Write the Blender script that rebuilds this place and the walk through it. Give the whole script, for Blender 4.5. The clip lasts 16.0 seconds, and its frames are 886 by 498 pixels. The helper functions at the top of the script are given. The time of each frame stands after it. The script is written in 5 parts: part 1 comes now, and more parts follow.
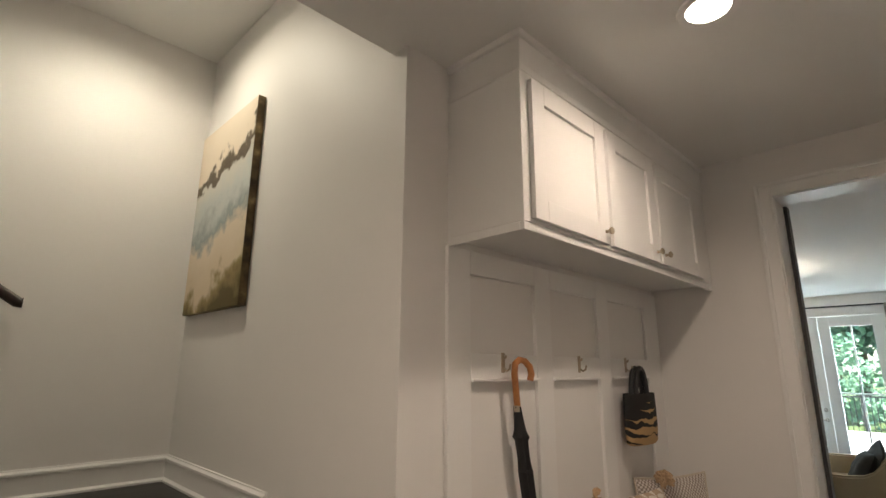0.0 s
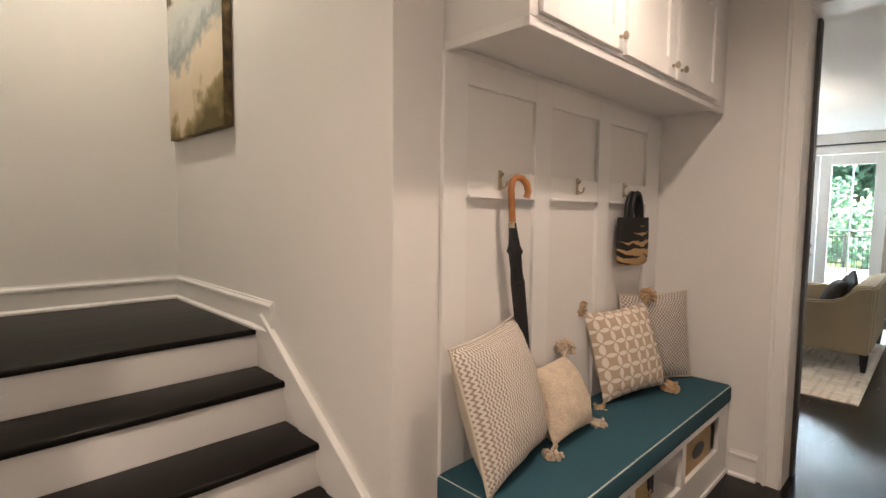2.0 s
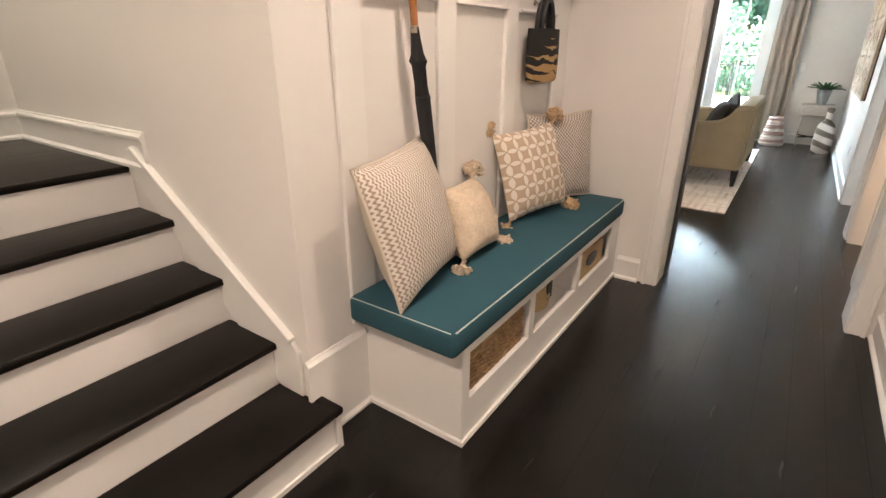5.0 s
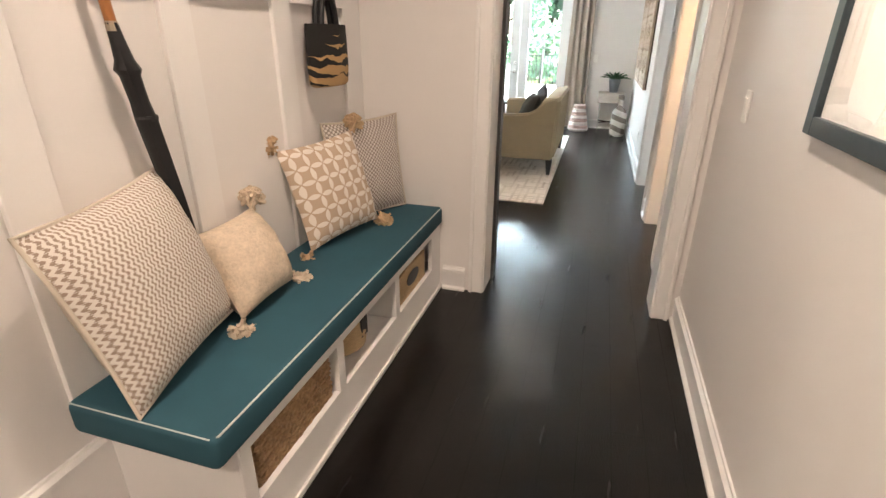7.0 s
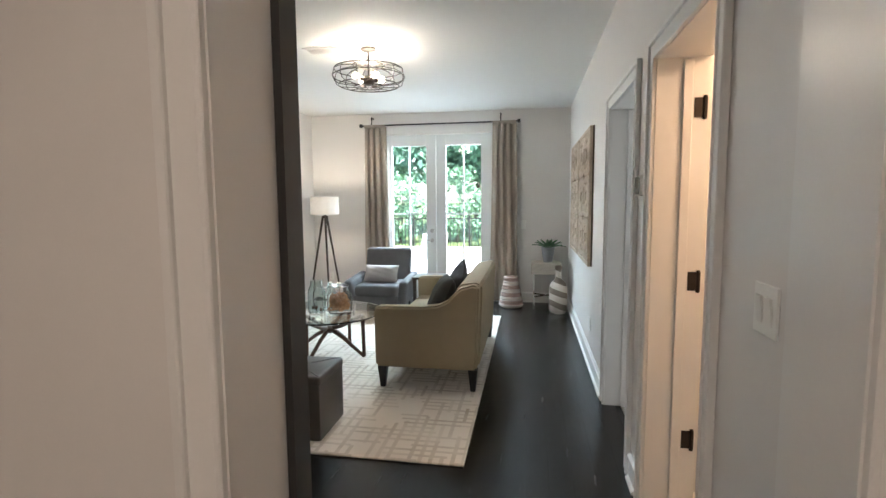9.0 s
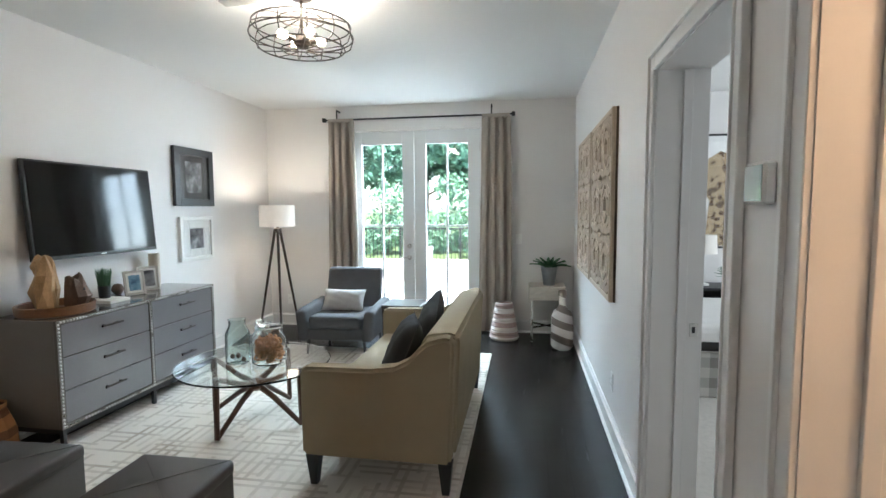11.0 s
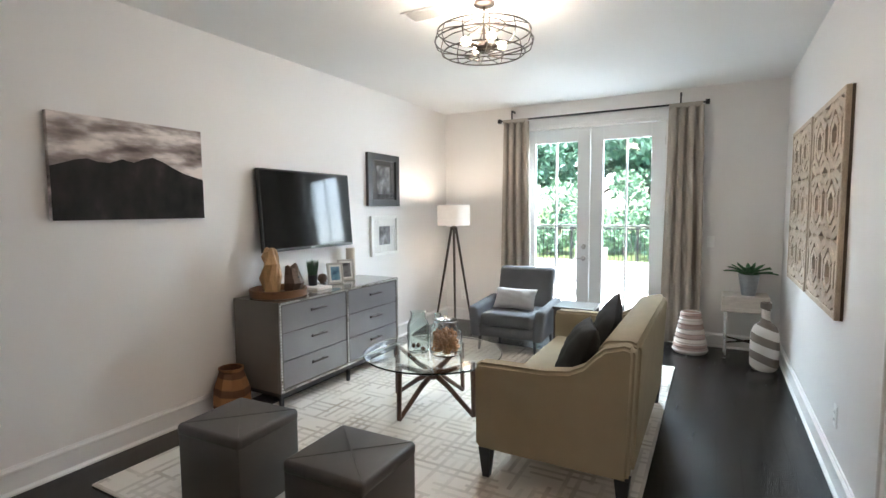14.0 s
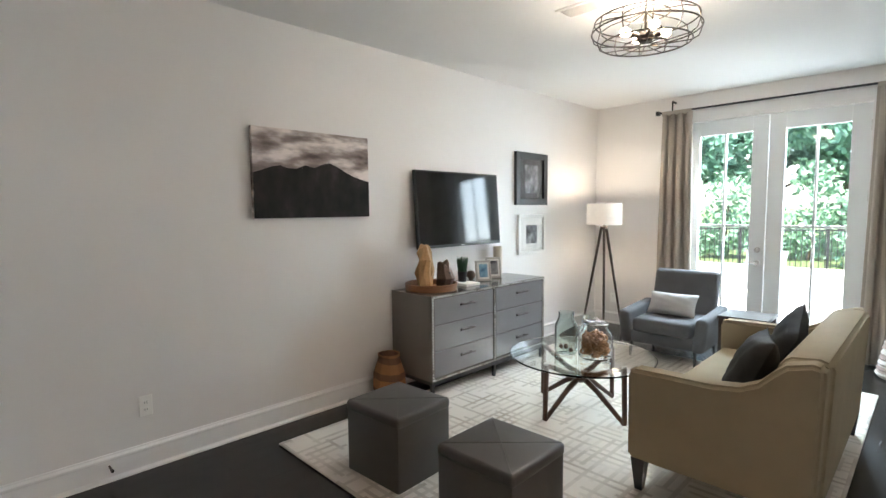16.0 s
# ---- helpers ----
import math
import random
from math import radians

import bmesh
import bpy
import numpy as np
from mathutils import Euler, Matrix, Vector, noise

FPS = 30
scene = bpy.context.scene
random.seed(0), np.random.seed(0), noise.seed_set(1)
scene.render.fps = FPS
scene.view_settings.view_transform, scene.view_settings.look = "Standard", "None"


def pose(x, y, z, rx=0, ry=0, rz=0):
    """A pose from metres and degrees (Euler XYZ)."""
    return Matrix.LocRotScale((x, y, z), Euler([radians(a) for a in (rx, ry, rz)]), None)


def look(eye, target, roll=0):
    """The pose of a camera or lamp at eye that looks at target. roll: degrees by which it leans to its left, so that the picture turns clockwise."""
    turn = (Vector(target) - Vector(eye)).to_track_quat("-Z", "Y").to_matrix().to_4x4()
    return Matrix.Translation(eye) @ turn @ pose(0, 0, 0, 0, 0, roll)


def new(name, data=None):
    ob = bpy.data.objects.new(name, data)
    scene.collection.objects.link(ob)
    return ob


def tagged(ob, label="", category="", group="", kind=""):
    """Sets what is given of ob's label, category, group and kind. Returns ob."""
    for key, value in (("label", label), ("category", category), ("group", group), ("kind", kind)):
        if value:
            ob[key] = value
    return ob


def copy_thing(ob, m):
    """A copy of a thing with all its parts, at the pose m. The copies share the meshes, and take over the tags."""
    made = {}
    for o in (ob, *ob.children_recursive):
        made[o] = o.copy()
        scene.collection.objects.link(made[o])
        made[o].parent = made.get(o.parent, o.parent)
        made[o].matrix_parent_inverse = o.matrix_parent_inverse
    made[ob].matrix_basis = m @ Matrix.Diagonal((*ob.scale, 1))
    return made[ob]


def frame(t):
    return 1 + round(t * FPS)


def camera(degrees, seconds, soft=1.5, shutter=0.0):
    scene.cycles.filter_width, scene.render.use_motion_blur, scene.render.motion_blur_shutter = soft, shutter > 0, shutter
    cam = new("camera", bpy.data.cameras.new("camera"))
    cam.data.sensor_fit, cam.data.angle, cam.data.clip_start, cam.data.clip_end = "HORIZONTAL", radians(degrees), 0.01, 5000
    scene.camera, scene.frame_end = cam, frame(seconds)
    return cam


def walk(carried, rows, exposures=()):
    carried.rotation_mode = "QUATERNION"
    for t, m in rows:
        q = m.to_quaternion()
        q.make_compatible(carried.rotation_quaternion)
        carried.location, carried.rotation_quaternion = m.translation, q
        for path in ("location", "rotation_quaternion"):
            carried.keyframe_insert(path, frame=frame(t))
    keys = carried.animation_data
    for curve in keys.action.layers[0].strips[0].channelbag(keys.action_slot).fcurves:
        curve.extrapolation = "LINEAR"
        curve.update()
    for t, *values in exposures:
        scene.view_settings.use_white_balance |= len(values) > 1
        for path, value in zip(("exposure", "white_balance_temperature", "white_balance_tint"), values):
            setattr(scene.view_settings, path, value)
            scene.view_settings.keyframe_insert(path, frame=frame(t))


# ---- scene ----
cam = camera(83.4, 16.0)
PATH = [
    (0, (0.199, 0.26, 1.608), (-1.183, 1.628, 2.073), 0.4),
    (1.5, (0.161, 0.301, 1.518), (-1.26, 1.709, 1.536), 0.5),
    (2, (0.158, 0.325, 1.502), (-1.259, 1.735, 1.352), 0.55),
    (2.5, (0.155, 0.35, 1.485), (-1.202, 1.783, 1.159), 0.6),
    (3, (0.135, 0.368, 1.443), (-1.103, 1.858, 0.965), 0.7),
    (3.5, (0.114, 0.386, 1.406), (-1.038, 1.907, 0.808), 0.8),
    (6, (0.133, 0.456, 1.39), (-0.756, 2.059, 0.588), 0.7),
    (6.5, (0.154, 0.617, 1.384), (-0.501, 2.333, 0.592), 1.1),
    (7, (0.15, 0.846, 1.432), (-0.378, 2.608, 0.647), 0.4),
    (7.5, (0.096, 1.228, 1.462), (-0.395, 3.061, 0.831), -0.3),
    (8, (0.118, 1.722, 1.471), (-0.311, 3.622, 1.019), -0.8),
    (8.5, (0.101, 2.229, 1.489), (-0.303, 4.165, 1.192), -0.5),
    (9, (0.119, 2.752, 1.463), (-0.226, 4.713, 1.271), -0.4),
    (11.5, (0.072, 4.056, 1.473), (-0.253, 6.024, 1.319), -0.3),
    (12, (0.057, 4.049, 1.472), (-0.379, 5.995, 1.322), -0.3),
    (12.5, (0.067, 4.024, 1.484), (-0.503, 5.935, 1.333), -0.3),
    (13, (0.047, 4.0, 1.487), (-0.65, 5.869, 1.334), -0.1),
    (13.5, (0.055, 4.0, 1.485), (-0.775, 5.813, 1.325), -0.3),
    (14, (0.05, 3.993, 1.478), (-0.906, 5.743, 1.32), -0.4),
    (14.5, (0.039, 3.978, 1.491), (-1.035, 5.657, 1.325), -0.3),
    (15, (0.035, 3.962, 1.491), (-1.158, 5.559, 1.328), -0.5),
    (15.5, (0.035, 3.941, 1.494), (-1.276, 5.442, 1.329), -0.4),
    (16, (0.036, 3.93, 1.481), (-1.373, 5.341, 1.322), -0.5),
]

EXPOSURES = [(0, 2.1, 6400, 5), (1.0, 2.3, 6500, 8), (2.0, 2.75, 6500, 10), (3.0, 3.15, 6500, 10), (7.5, 3.25, 6500, 10), (8.5, 2.85, 6450, 10), (9.0, 2.35, 6250, 8), (11.5, 2.2, 6050, 7), (12.5, 2.3, 6150, 9), (14, 2.4, 6350, 11), (16, 2.4, 6450, 10)]
walk(cam, [(t, look(eye, target, roll)) for t, eye, target, roll in PATH], EXPOSURES)

# ---- world, sun and lamps ----
world = bpy.data.worlds.new("sky")
scene.world = world
world.use_nodes = True
wn = world.node_tree
sky = wn.nodes.new("ShaderNodeTexSky")
sky.sky_type, sky.sun_disc = "NISHITA", False
sky.sun_elevation, sky.sun_rotation = radians(55), radians(150)
wn.links.new(sky.outputs[0], wn.nodes["Background"].inputs[0])
wn.nodes["Background"].inputs[1].default_value = 0.15


def lamp(name, kind, power, m, colour=(1, 1, 1), **settings):
    data = bpy.data.lights.new(name, kind)
    data.energy, data.color = power, colour
    for key, value in settings.items():
        if key == "size":
            data.size = value
        elif key == "size_y":
            data.shape, data.size_y = "RECTANGLE", value
        elif key == "radius":
            data.shadow_soft_size = value
        elif key == "angle":
            data.angle = value
        elif key == "spot":
            data.spot_size, data.spot_blend = value, 0.8
    ob = new(name, data)
    ob.matrix_world = m
    return ob


WARM, BULB = (1.0, 0.79, 0.64), (1.0, 0.86, 0.72)
lamp("sun", "SUN", 5.0, look((3, -4, 9), (0, 0, 0)), (1.0, 0.95, 0.87), angle=radians(0.5))
# two unseen area lamps added outdoors to boost sky light through the glass
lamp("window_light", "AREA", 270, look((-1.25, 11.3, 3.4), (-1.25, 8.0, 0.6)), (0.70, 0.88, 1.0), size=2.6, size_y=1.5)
lamp("window_side_light", "AREA", 70, look((1.6, 12.4, 1.6), (-2.2, 5.5, 1.2)), (0.78, 0.91, 1.0), size=3.0, size_y=2.6)
lamp("hall_downlight", "SPOT", 12.5, look((-0.22, 1.985, 2.83), (-0.22, 1.985, 0)), WARM, radius=0.06, spot=radians(165))
# added fill behind the camera path, never in view, to even out the hall
lamp("hall_downlight_rear", "SPOT", 23, look((-0.22, -0.3, 2.83), (-0.22, -0.3, 0)), WARM, radius=0.06, spot=radians(165))
lamp("stair_downlight", "SPOT", 17, look((-2.62, 0.75, 3.78), (-2.62, 0.75, 0)), (1.0, 0.88, 0.70), radius=0.06, spot=radians(165))
lamp("ceiling_fixture_glow", "POINT", 11, pose(-1.23, 6.88, 2.53), BULB, radius=0.09)
lamp("floor_lamp_glow", "POINT", 2.6, pose(-2.7, 9.3, 1.455), BULB, radius=0.05)
lamp("bathroom_glow", "POINT", 7, pose(1.6, 4.5, 2.4), (1.0, 0.64, 0.38), radius=0.12)
# added fill lamp inside the bedroom, whose east wall has no window
lamp("bedroom_window_light", "AREA", 15, look((4.2, 8.0, 1.5), (1.0, 7.6, 1.2)), (0.88, 0.95, 1.0), size=1.6, size_y=1.6)

# ---- materials ----


def mat(name, colour, rough=0.5, metal=0.0, vary=0.08, scale=6.0, bump=0.0, fine=120.0, spec=0.5, random_tint=0.0, stretch=(1, 1, 1), coat=0.0):
    """A surface with two scales of variation: broad stains and a fine grain that also gives relief."""
    m = bpy.data.materials.new(name)
    m.use_nodes = True
    n, l = m.node_tree.nodes, m.node_tree.links
    b = n["Principled BSDF"]
    b.inputs["Roughness"].default_value = rough
    b.inputs["Metallic"].default_value = metal
    b.inputs["Specular IOR Level"].default_value = spec
    b.inputs["Coat Weight"].default_value = coat
    co = n.new("ShaderNodeTexCoord")
    mp = n.new("ShaderNodeMapping")
    mp.inputs["Scale"].default_value = stretch
    l.new(co.outputs["Object"], mp.inputs[0])
    broad = n.new("ShaderNodeTexNoise")
    broad.inputs["Scale"].default_value, broad.inputs["Detail"].default_value = scale, 4
    grain = n.new("ShaderNodeTexNoise")
    grain.inputs["Scale"].default_value, grain.inputs["Detail"].default_value = fine, 3
    l.new(mp.outputs[0], broad.inputs["Vector"])
    l.new(mp.outputs[0], grain.inputs["Vector"])
    add = n.new("ShaderNodeMath")
    add.operation = "ADD"
    l.new(broad.outputs[0], add.inputs[0])
    l.new(grain.outputs[0], add.inputs[1])
    rng = n.new("ShaderNodeMapRange")
    rng.inputs[1].default_value, rng.inputs[2].default_value = 0.6, 1.4
    rng.inputs[3].default_value, rng.inputs[4].default_value = 1 - vary, 1 + vary
    l.new(add.outputs[0], rng.inputs[0])
    last = rng.outputs[0]
    if random_tint:
        info = n.new("ShaderNodeObjectInfo")
        r2 = n.new("ShaderNodeMapRange")
        r2.inputs[3].default_value, r2.inputs[4].default_value = 1 - random_tint, 1 + random_tint
        l.new(info.outputs["Random"], r2.inputs[0])
        mul = n.new("ShaderNodeMath")
        mul.operation = "MULTIPLY"
        l.new(last, mul.inputs[0])
        l.new(r2.outputs[0], mul.inputs[1])
        last = mul.outputs[0]
    mix = n.new("ShaderNodeVectorMath")
    mix.operation = "SCALE"
    mix.inputs[0].default_value = colour
    l.new(last, mix.inputs["Scale"])
    l.new(mix.outputs[0], b.inputs["Base Color"])
    rr = n.new("ShaderNodeMapRange")
    rr.inputs[3].default_value, rr.inputs[4].default_value = max(0.02, rough - 0.06), min(1, rough + 0.06)
    l.new(broad.outputs[0], rr.inputs[0])
    l.new(rr.outputs[0], b.inputs["Roughness"])
    if bump:
        bm_ = n.new("ShaderNodeBump")
        bm_.inputs["Strength"].default_value, bm_.inputs["Distance"].default_value = bump, 0.004
        l.new(grain.outputs[0], bm_.inputs["Height"])
        l.new(bm_.outputs[0], b.inputs["Normal"])
    return m


def node_math(m, op, a, b=None, c=None):
    nd = m.node_tree.nodes.new("ShaderNodeMath")
    nd.operation = op
    for i, v in enumerate((a, b, c)):
        if v is None:
            continue
        if isinstance(v, (int, float)):
            nd.inputs[i].default_value = v
        else:
            m.node_tree.links.new(v, nd.inputs[i])
    return nd.outputs[0]


def two_tone(m, factor, one, two):
    """Lets factor choose between two base colours."""
    n, l = m.node_tree.nodes, m.node_tree.links
    mix = n.new("ShaderNodeMix")
    mix.data_type = "RGBA"
    mix.inputs["A"].default_value, mix.inputs["B"].default_value = (*one, 1), (*two, 1)
    l.new(factor, mix.inputs["Factor"])
    l.new(mix.outputs["Result"], n["Principled BSDF"].inputs["Base Color"])


def coords(m):
    n, l = m.node_tree.nodes, m.node_tree.links
    co, sep = n.new("ShaderNodeTexCoord"), n.new("ShaderNodeSeparateXYZ")
    l.new(co.outputs["Object"], sep.inputs[0])
    return co.outputs["Object"], sep.outputs


WALL = mat("painted_plaster", (0.77, 0.745, 0.725), 0.55, vary=0.015, scale=2, bump=0.06, fine=260)
WHITE = mat("white_trim_paint", (0.80, 0.785, 0.77), 0.35, vary=0.015, scale=3, bump=0.02, fine=150)
CEIL = mat("ceiling_paint", (0.78, 0.77, 0.75), 0.7, vary=0.012, scale=2, bump=0.06, fine=220)
DOORW = mat("door_paint", (0.78, 0.80, 0.80), 0.35, vary=0.015, scale=3, bump=0.02)
OAK = mat("dark_stained_oak", (0.0045, 0.0033, 0.0029), 0.25, vary=0.35, scale=3, bump=0.16, fine=26, stretch=(9, 0.9, 9), random_tint=0.06, spec=0.42)
TREAD = mat("dark_stained_tread", (0.0045, 0.003, 0.0023), 0.36, vary=0.35, scale=3, bump=0.04, fine=40, stretch=(9, 0.7, 9), spec=0.15)
DARKWOOD = mat("espresso_wood", (0.028, 0.016, 0.011), 0.35, vary=0.3, scale=4, bump=0.05, fine=60, stretch=(6, 6, 0.8))
WALNUT = mat("walnut", (0.085, 0.035, 0.018), 0.35, vary=0.3, scale=5, bump=0.05, fine=60, stretch=(5, 5, 1))
REDWOOD = mat("tan_turned_wood", (0.22, 0.1, 0.042), 0.4, vary=0.3, scale=6, bump=0.08, fine=50, stretch=(1, 1, 5))
RAWWOOD = mat("golden_raw_wood", (0.42, 0.25, 0.11), 0.55, vary=0.35, scale=9, bump=0.2, fine=60, stretch=(4, 4, 1))
BROWNWOOD = mat("brown_driftwood", (0.11, 0.062, 0.038), 0.6, vary=0.4, scale=9, bump=0.3, fine=50, stretch=(4, 4, 1))
BLACKPAINT = mat("black_paint", (0.012, 0.012, 0.013), 0.4, vary=0.15)
BRONZE = mat("dark_bronze", (0.05, 0.04, 0.034), 0.38, metal=0.9, vary=0.1)
STEEL = mat("brushed_steel", (0.55, 0.54, 0.52), 0.28, metal=1.0, vary=0.08)
BRASS = mat("warm_nickel", (0.45, 0.38, 0.3), 0.3, metal=1.0, vary=0.08)
CHARCOAL = mat("charcoal_strip", (0.035, 0.033, 0.032), 0.45, vary=0.1)
TEAL = mat("teal_canvas", (0.03, 0.09, 0.12), 0.8, vary=0.12, scale=8, bump=0.3, fine=420, spec=0.25)
PIPING = mat("white_piping", (0.5, 0.54, 0.52), 0.8, vary=0.2, scale=40, bump=0.3)
SOFA = mat("beige_linen", (0.31, 0.255, 0.17), 0.9, vary=0.09, scale=7, bump=0.35, fine=500, spec=0.2)
CHAIRF = mat("slate_grey_weave", (0.095, 0.094, 0.098), 0.9, vary=0.14, scale=9, bump=0.4, fine=420, spec=0.2)
DARKCUSH = mat("charcoal_velvet", (0.032, 0.031, 0.029), 0.85, vary=0.14, scale=7, bump=0.2, fine=300, spec=0.2)
GREYPIL = mat("silver_grey_cloth", (0.4, 0.39, 0.38), 0.8, vary=0.1, scale=9, bump=0.3, fine=350)
OTTO = mat("grey_leatherette", (0.075, 0.07, 0.066), 0.42, vary=0.12, scale=8, bump=0.2, fine=240)
CURTAIN = mat("taupe_linen_curtain", (0.4, 0.35, 0.3), 0.9, vary=0.09, scale=5, bump=0.35, fine=360, spec=0.2)
DRESS = mat("grey_lacquer", (0.165, 0.15, 0.135), 0.16, vary=0.06, scale=5, bump=0.01, coat=0.3)
DRESSF = mat("grey_lacquer_gloss", (0.185, 0.176, 0.182), 0.07, vary=0.05, scale=5, coat=0.5)
SCREEN = mat("black_screen", (0.003, 0.003, 0.0035), 0.08, vary=0.1, spec=0.5)
PLASTIC = mat("white_plastic", (0.86, 0.85, 0.82), 0.3, vary=0.02)
SHADE = mat("white_lampshade_cloth", (0.8, 0.76, 0.7), 0.85, vary=0.05, scale=20, bump=0.2, fine=400)
CREAM = mat("cream_boucle", (0.64, 0.53, 0.41), 0.95, vary=0.18, scale=30, bump=0.9, fine=110, spec=0.1)
TASSEL = mat("tan_yarn", (0.56, 0.40, 0.25), 0.95, vary=0.25, scale=60, bump=0.8, fine=200, spec=0.1)
BACKCLOTH = mat("natural_pillow_back", (0.6, 0.53, 0.44), 0.9, vary=0.08, bump=0.3, fine=350)
UMBRELLA = mat("black_nylon", (0.008, 0.008, 0.009), 0.55, vary=0.2, bump=0.1)
HANDLEWOOD = mat("orange_bent_wood", (0.36, 0.145, 0.045), 0.3, vary=0.25, scale=12, stretch=(1, 1, 0.3))
SEAGRASS = mat("seagrass_weave", (0.36, 0.23, 0.12), 0.85, vary=0.4, scale=28, bump=0.9, fine=90)
ROPE = mat("tan_rope_weave", (0.5, 0.36, 0.2), 0.9, vary=0.25, scale=40, bump=0.8, fine=120, stretch=(1, 1, 4))
GALV = mat("galvanised_steel", (0.36, 0.38, 0.41), 0.38, metal=0.8, vary=0.2, scale=14)
LEAF = mat("plant_leaf", (0.035, 0.13, 0.045), 0.45, vary=0.3, scale=14, random_tint=0.2)
GRASSY = mat("dark_grass_blades", (0.02, 0.07, 0.02), 0.5, vary=0.3)
LIMED = mat("limed_wood", (0.55, 0.44, 0.33), 0.75, vary=0.22, scale=12, bump=0.4, fine=70, stretch=(1, 4, 1))
# much darker brown than LIMED, for the sheet behind the lattice bars
PANELBACK = mat("dark_panel_backing", (0.11, 0.075, 0.052), 0.8, vary=0.2, scale=12, bump=0.2)
WASHED = mat("washed_grey_wood", (0.5, 0.45, 0.4), 0.6, vary=0.2, scale=10, bump=0.2, fine=60, stretch=(1, 6, 6))
PAPER = mat("white_mat_board", (0.82, 0.81, 0.78), 0.8, vary=0.02)
BLUEFRAME = mat("dark_blue_grey_frame", (0.035, 0.05, 0.06), 0.35, vary=0.15, scale=20)
MIRRORED = mat("mirrored_display", (0.6, 0.6, 0.58), 0.05, metal=1.0, vary=0.02)
SILVERFRAME = mat("silver_frame", (0.5, 0.48, 0.45), 0.3, metal=0.8, vary=0.1)
PRETZEL = mat("brown_knots", (0.42, 0.2, 0.075), 0.5, vary=0.35, scale=40)
PATIO = mat("pale_concrete", (0.7, 0.68, 0.64), 0.9, vary=0.12, scale=2, bump=0.2, fine=60)
GRASS = mat("lawn", (0.10, 0.15, 0.05), 0.95, vary=0.35, scale=2, bump=0.6, fine=30)
FOLIAGE = mat("tree_leaf", (0.09, 0.2, 0.14), 0.5, vary=0.4, scale=2)
FOLIAGE2 = mat("shrub_leaf", (0.17, 0.31, 0.2), 0.5, vary=0.4, scale=2)
BARK = mat("bark", (0.1, 0.075, 0.055), 0.9, vary=0.3, bump=0.5, fine=40)
FENCEM = mat("black_iron", (0.012, 0.013, 0.014), 0.5, vary=0.15)
BEDDING = mat("white_bedding", (0.75, 0.74, 0.72), 0.9, vary=0.04, bump=0.2)
CARPET = mat("pale_carpet", (0.5, 0.47, 0.43), 0.95, vary=0.12, scale=30, bump=0.6, fine=300)
HALLPEACH = mat("bathroom_door_paint", (0.8, 0.76, 0.7), 0.4, vary=0.015)


def glass(name, tint=(1, 1, 1), rough=0.0):
    m = bpy.data.materials.new(name)
    m.use_nodes = True
    b = m.node_tree.nodes["Principled BSDF"]
    b.inputs["Base Color"].default_value = (*tint, 1)
    b.inputs["Transmission Weight"].default_value = 1
    b.inputs["Roughness"].default_value = rough
    b.inputs["IOR"].default_value = 1.45
    return m


def glow(name, colour, strength):
    m = bpy.data.materials.new(name)
    m.use_nodes = True
    b = m.node_tree.nodes["Principled BSDF"]
    b.inputs["Emission Color"].default_value = (*colour, 1)
    b.inputs["Emission Strength"].default_value = strength
    return m


GLASS = glass("clear_glass")
AQUA = glass("aqua_glass", (0.86, 0.95, 0.94))
TABLEGLASS = glass("table_glass", (0.93, 0.98, 0.96))
BULBGLOW = glow("lit_bulb", (1, 0.8, 0.55), 8)
DOWNGLOW = glow("lit_downlight_lens", (1, 0.88, 0.7), 4)
SHADEGLOW = SHADE.copy()
SHADEGLOW.name = "lit_lampshade"
SHADEGLOW.node_tree.nodes["Principled BSDF"].inputs["Emission Color"].default_value = (1, 0.82, 0.66, 1)
SHADEGLOW.node_tree.nodes["Principled BSDF"].inputs["Emission Strength"].default_value = 0.06


def herringbone():
    """Pale strands laid in chevrons, each column parted from the next, over a tan ground."""
    m = mat("herringbone_weave", (0.6, 0.55, 0.5), 0.9, bump=0.5, fine=330)
    _, (x, y, z) = coords(m)
    col = 0.0105
    tri = node_math(m, "PINGPONG", y, col)
    strand = node_math(m, "FRACT", node_math(m, "MULTIPLY", node_math(m, "ADD", x, node_math(m, "MULTIPLY", tri, 0.8)), 66.0))
    tan = node_math(m, "GREATER_THAN", strand, 0.52)
    seam = node_math(m, "GREATER_THAN", node_math(m, "PINGPONG", node_math(m, "ADD", y, col * 0.5), col * 0.5), col * 0.06)
    two_tone(m, node_math(m, "MULTIPLY", tan, seam), (0.7, 0.65, 0.59), (0.33, 0.25, 0.195))
    return m


def lattice():
    m = mat("petal_print", (0.6, 0.5, 0.4), 0.9, bump=0.35, fine=350)
    _, (x, y, z) = coords(m)
    size, r = 0.064, 0.675

    def across(axis):
        return node_math(m, "ABSOLUTE", node_math(m, "SUBTRACT", node_math(m, "FRACT", node_math(m, "DIVIDE", axis, size)), 0.5))

    def span(a, b):
        return node_math(m, "SQRT", node_math(m, "ADD", node_math(m, "MULTIPLY", a, a), node_math(m, "MULTIPLY", b, b)))

    u, v = across(x), across(y)
    big, small = node_math(m, "MAXIMUM", u, v), node_math(m, "MINIMUM", u, v)
    own = node_math(m, "LESS_THAN", span(u, v), r)
    beside = node_math(m, "LESS_THAN", span(small, node_math(m, "SUBTRACT", 1.0, big)), r)
    two_tone(m, node_math(m, "MULTIPLY", own, beside), (0.5, 0.38, 0.275), (0.76, 0.7, 0.63))
    return m


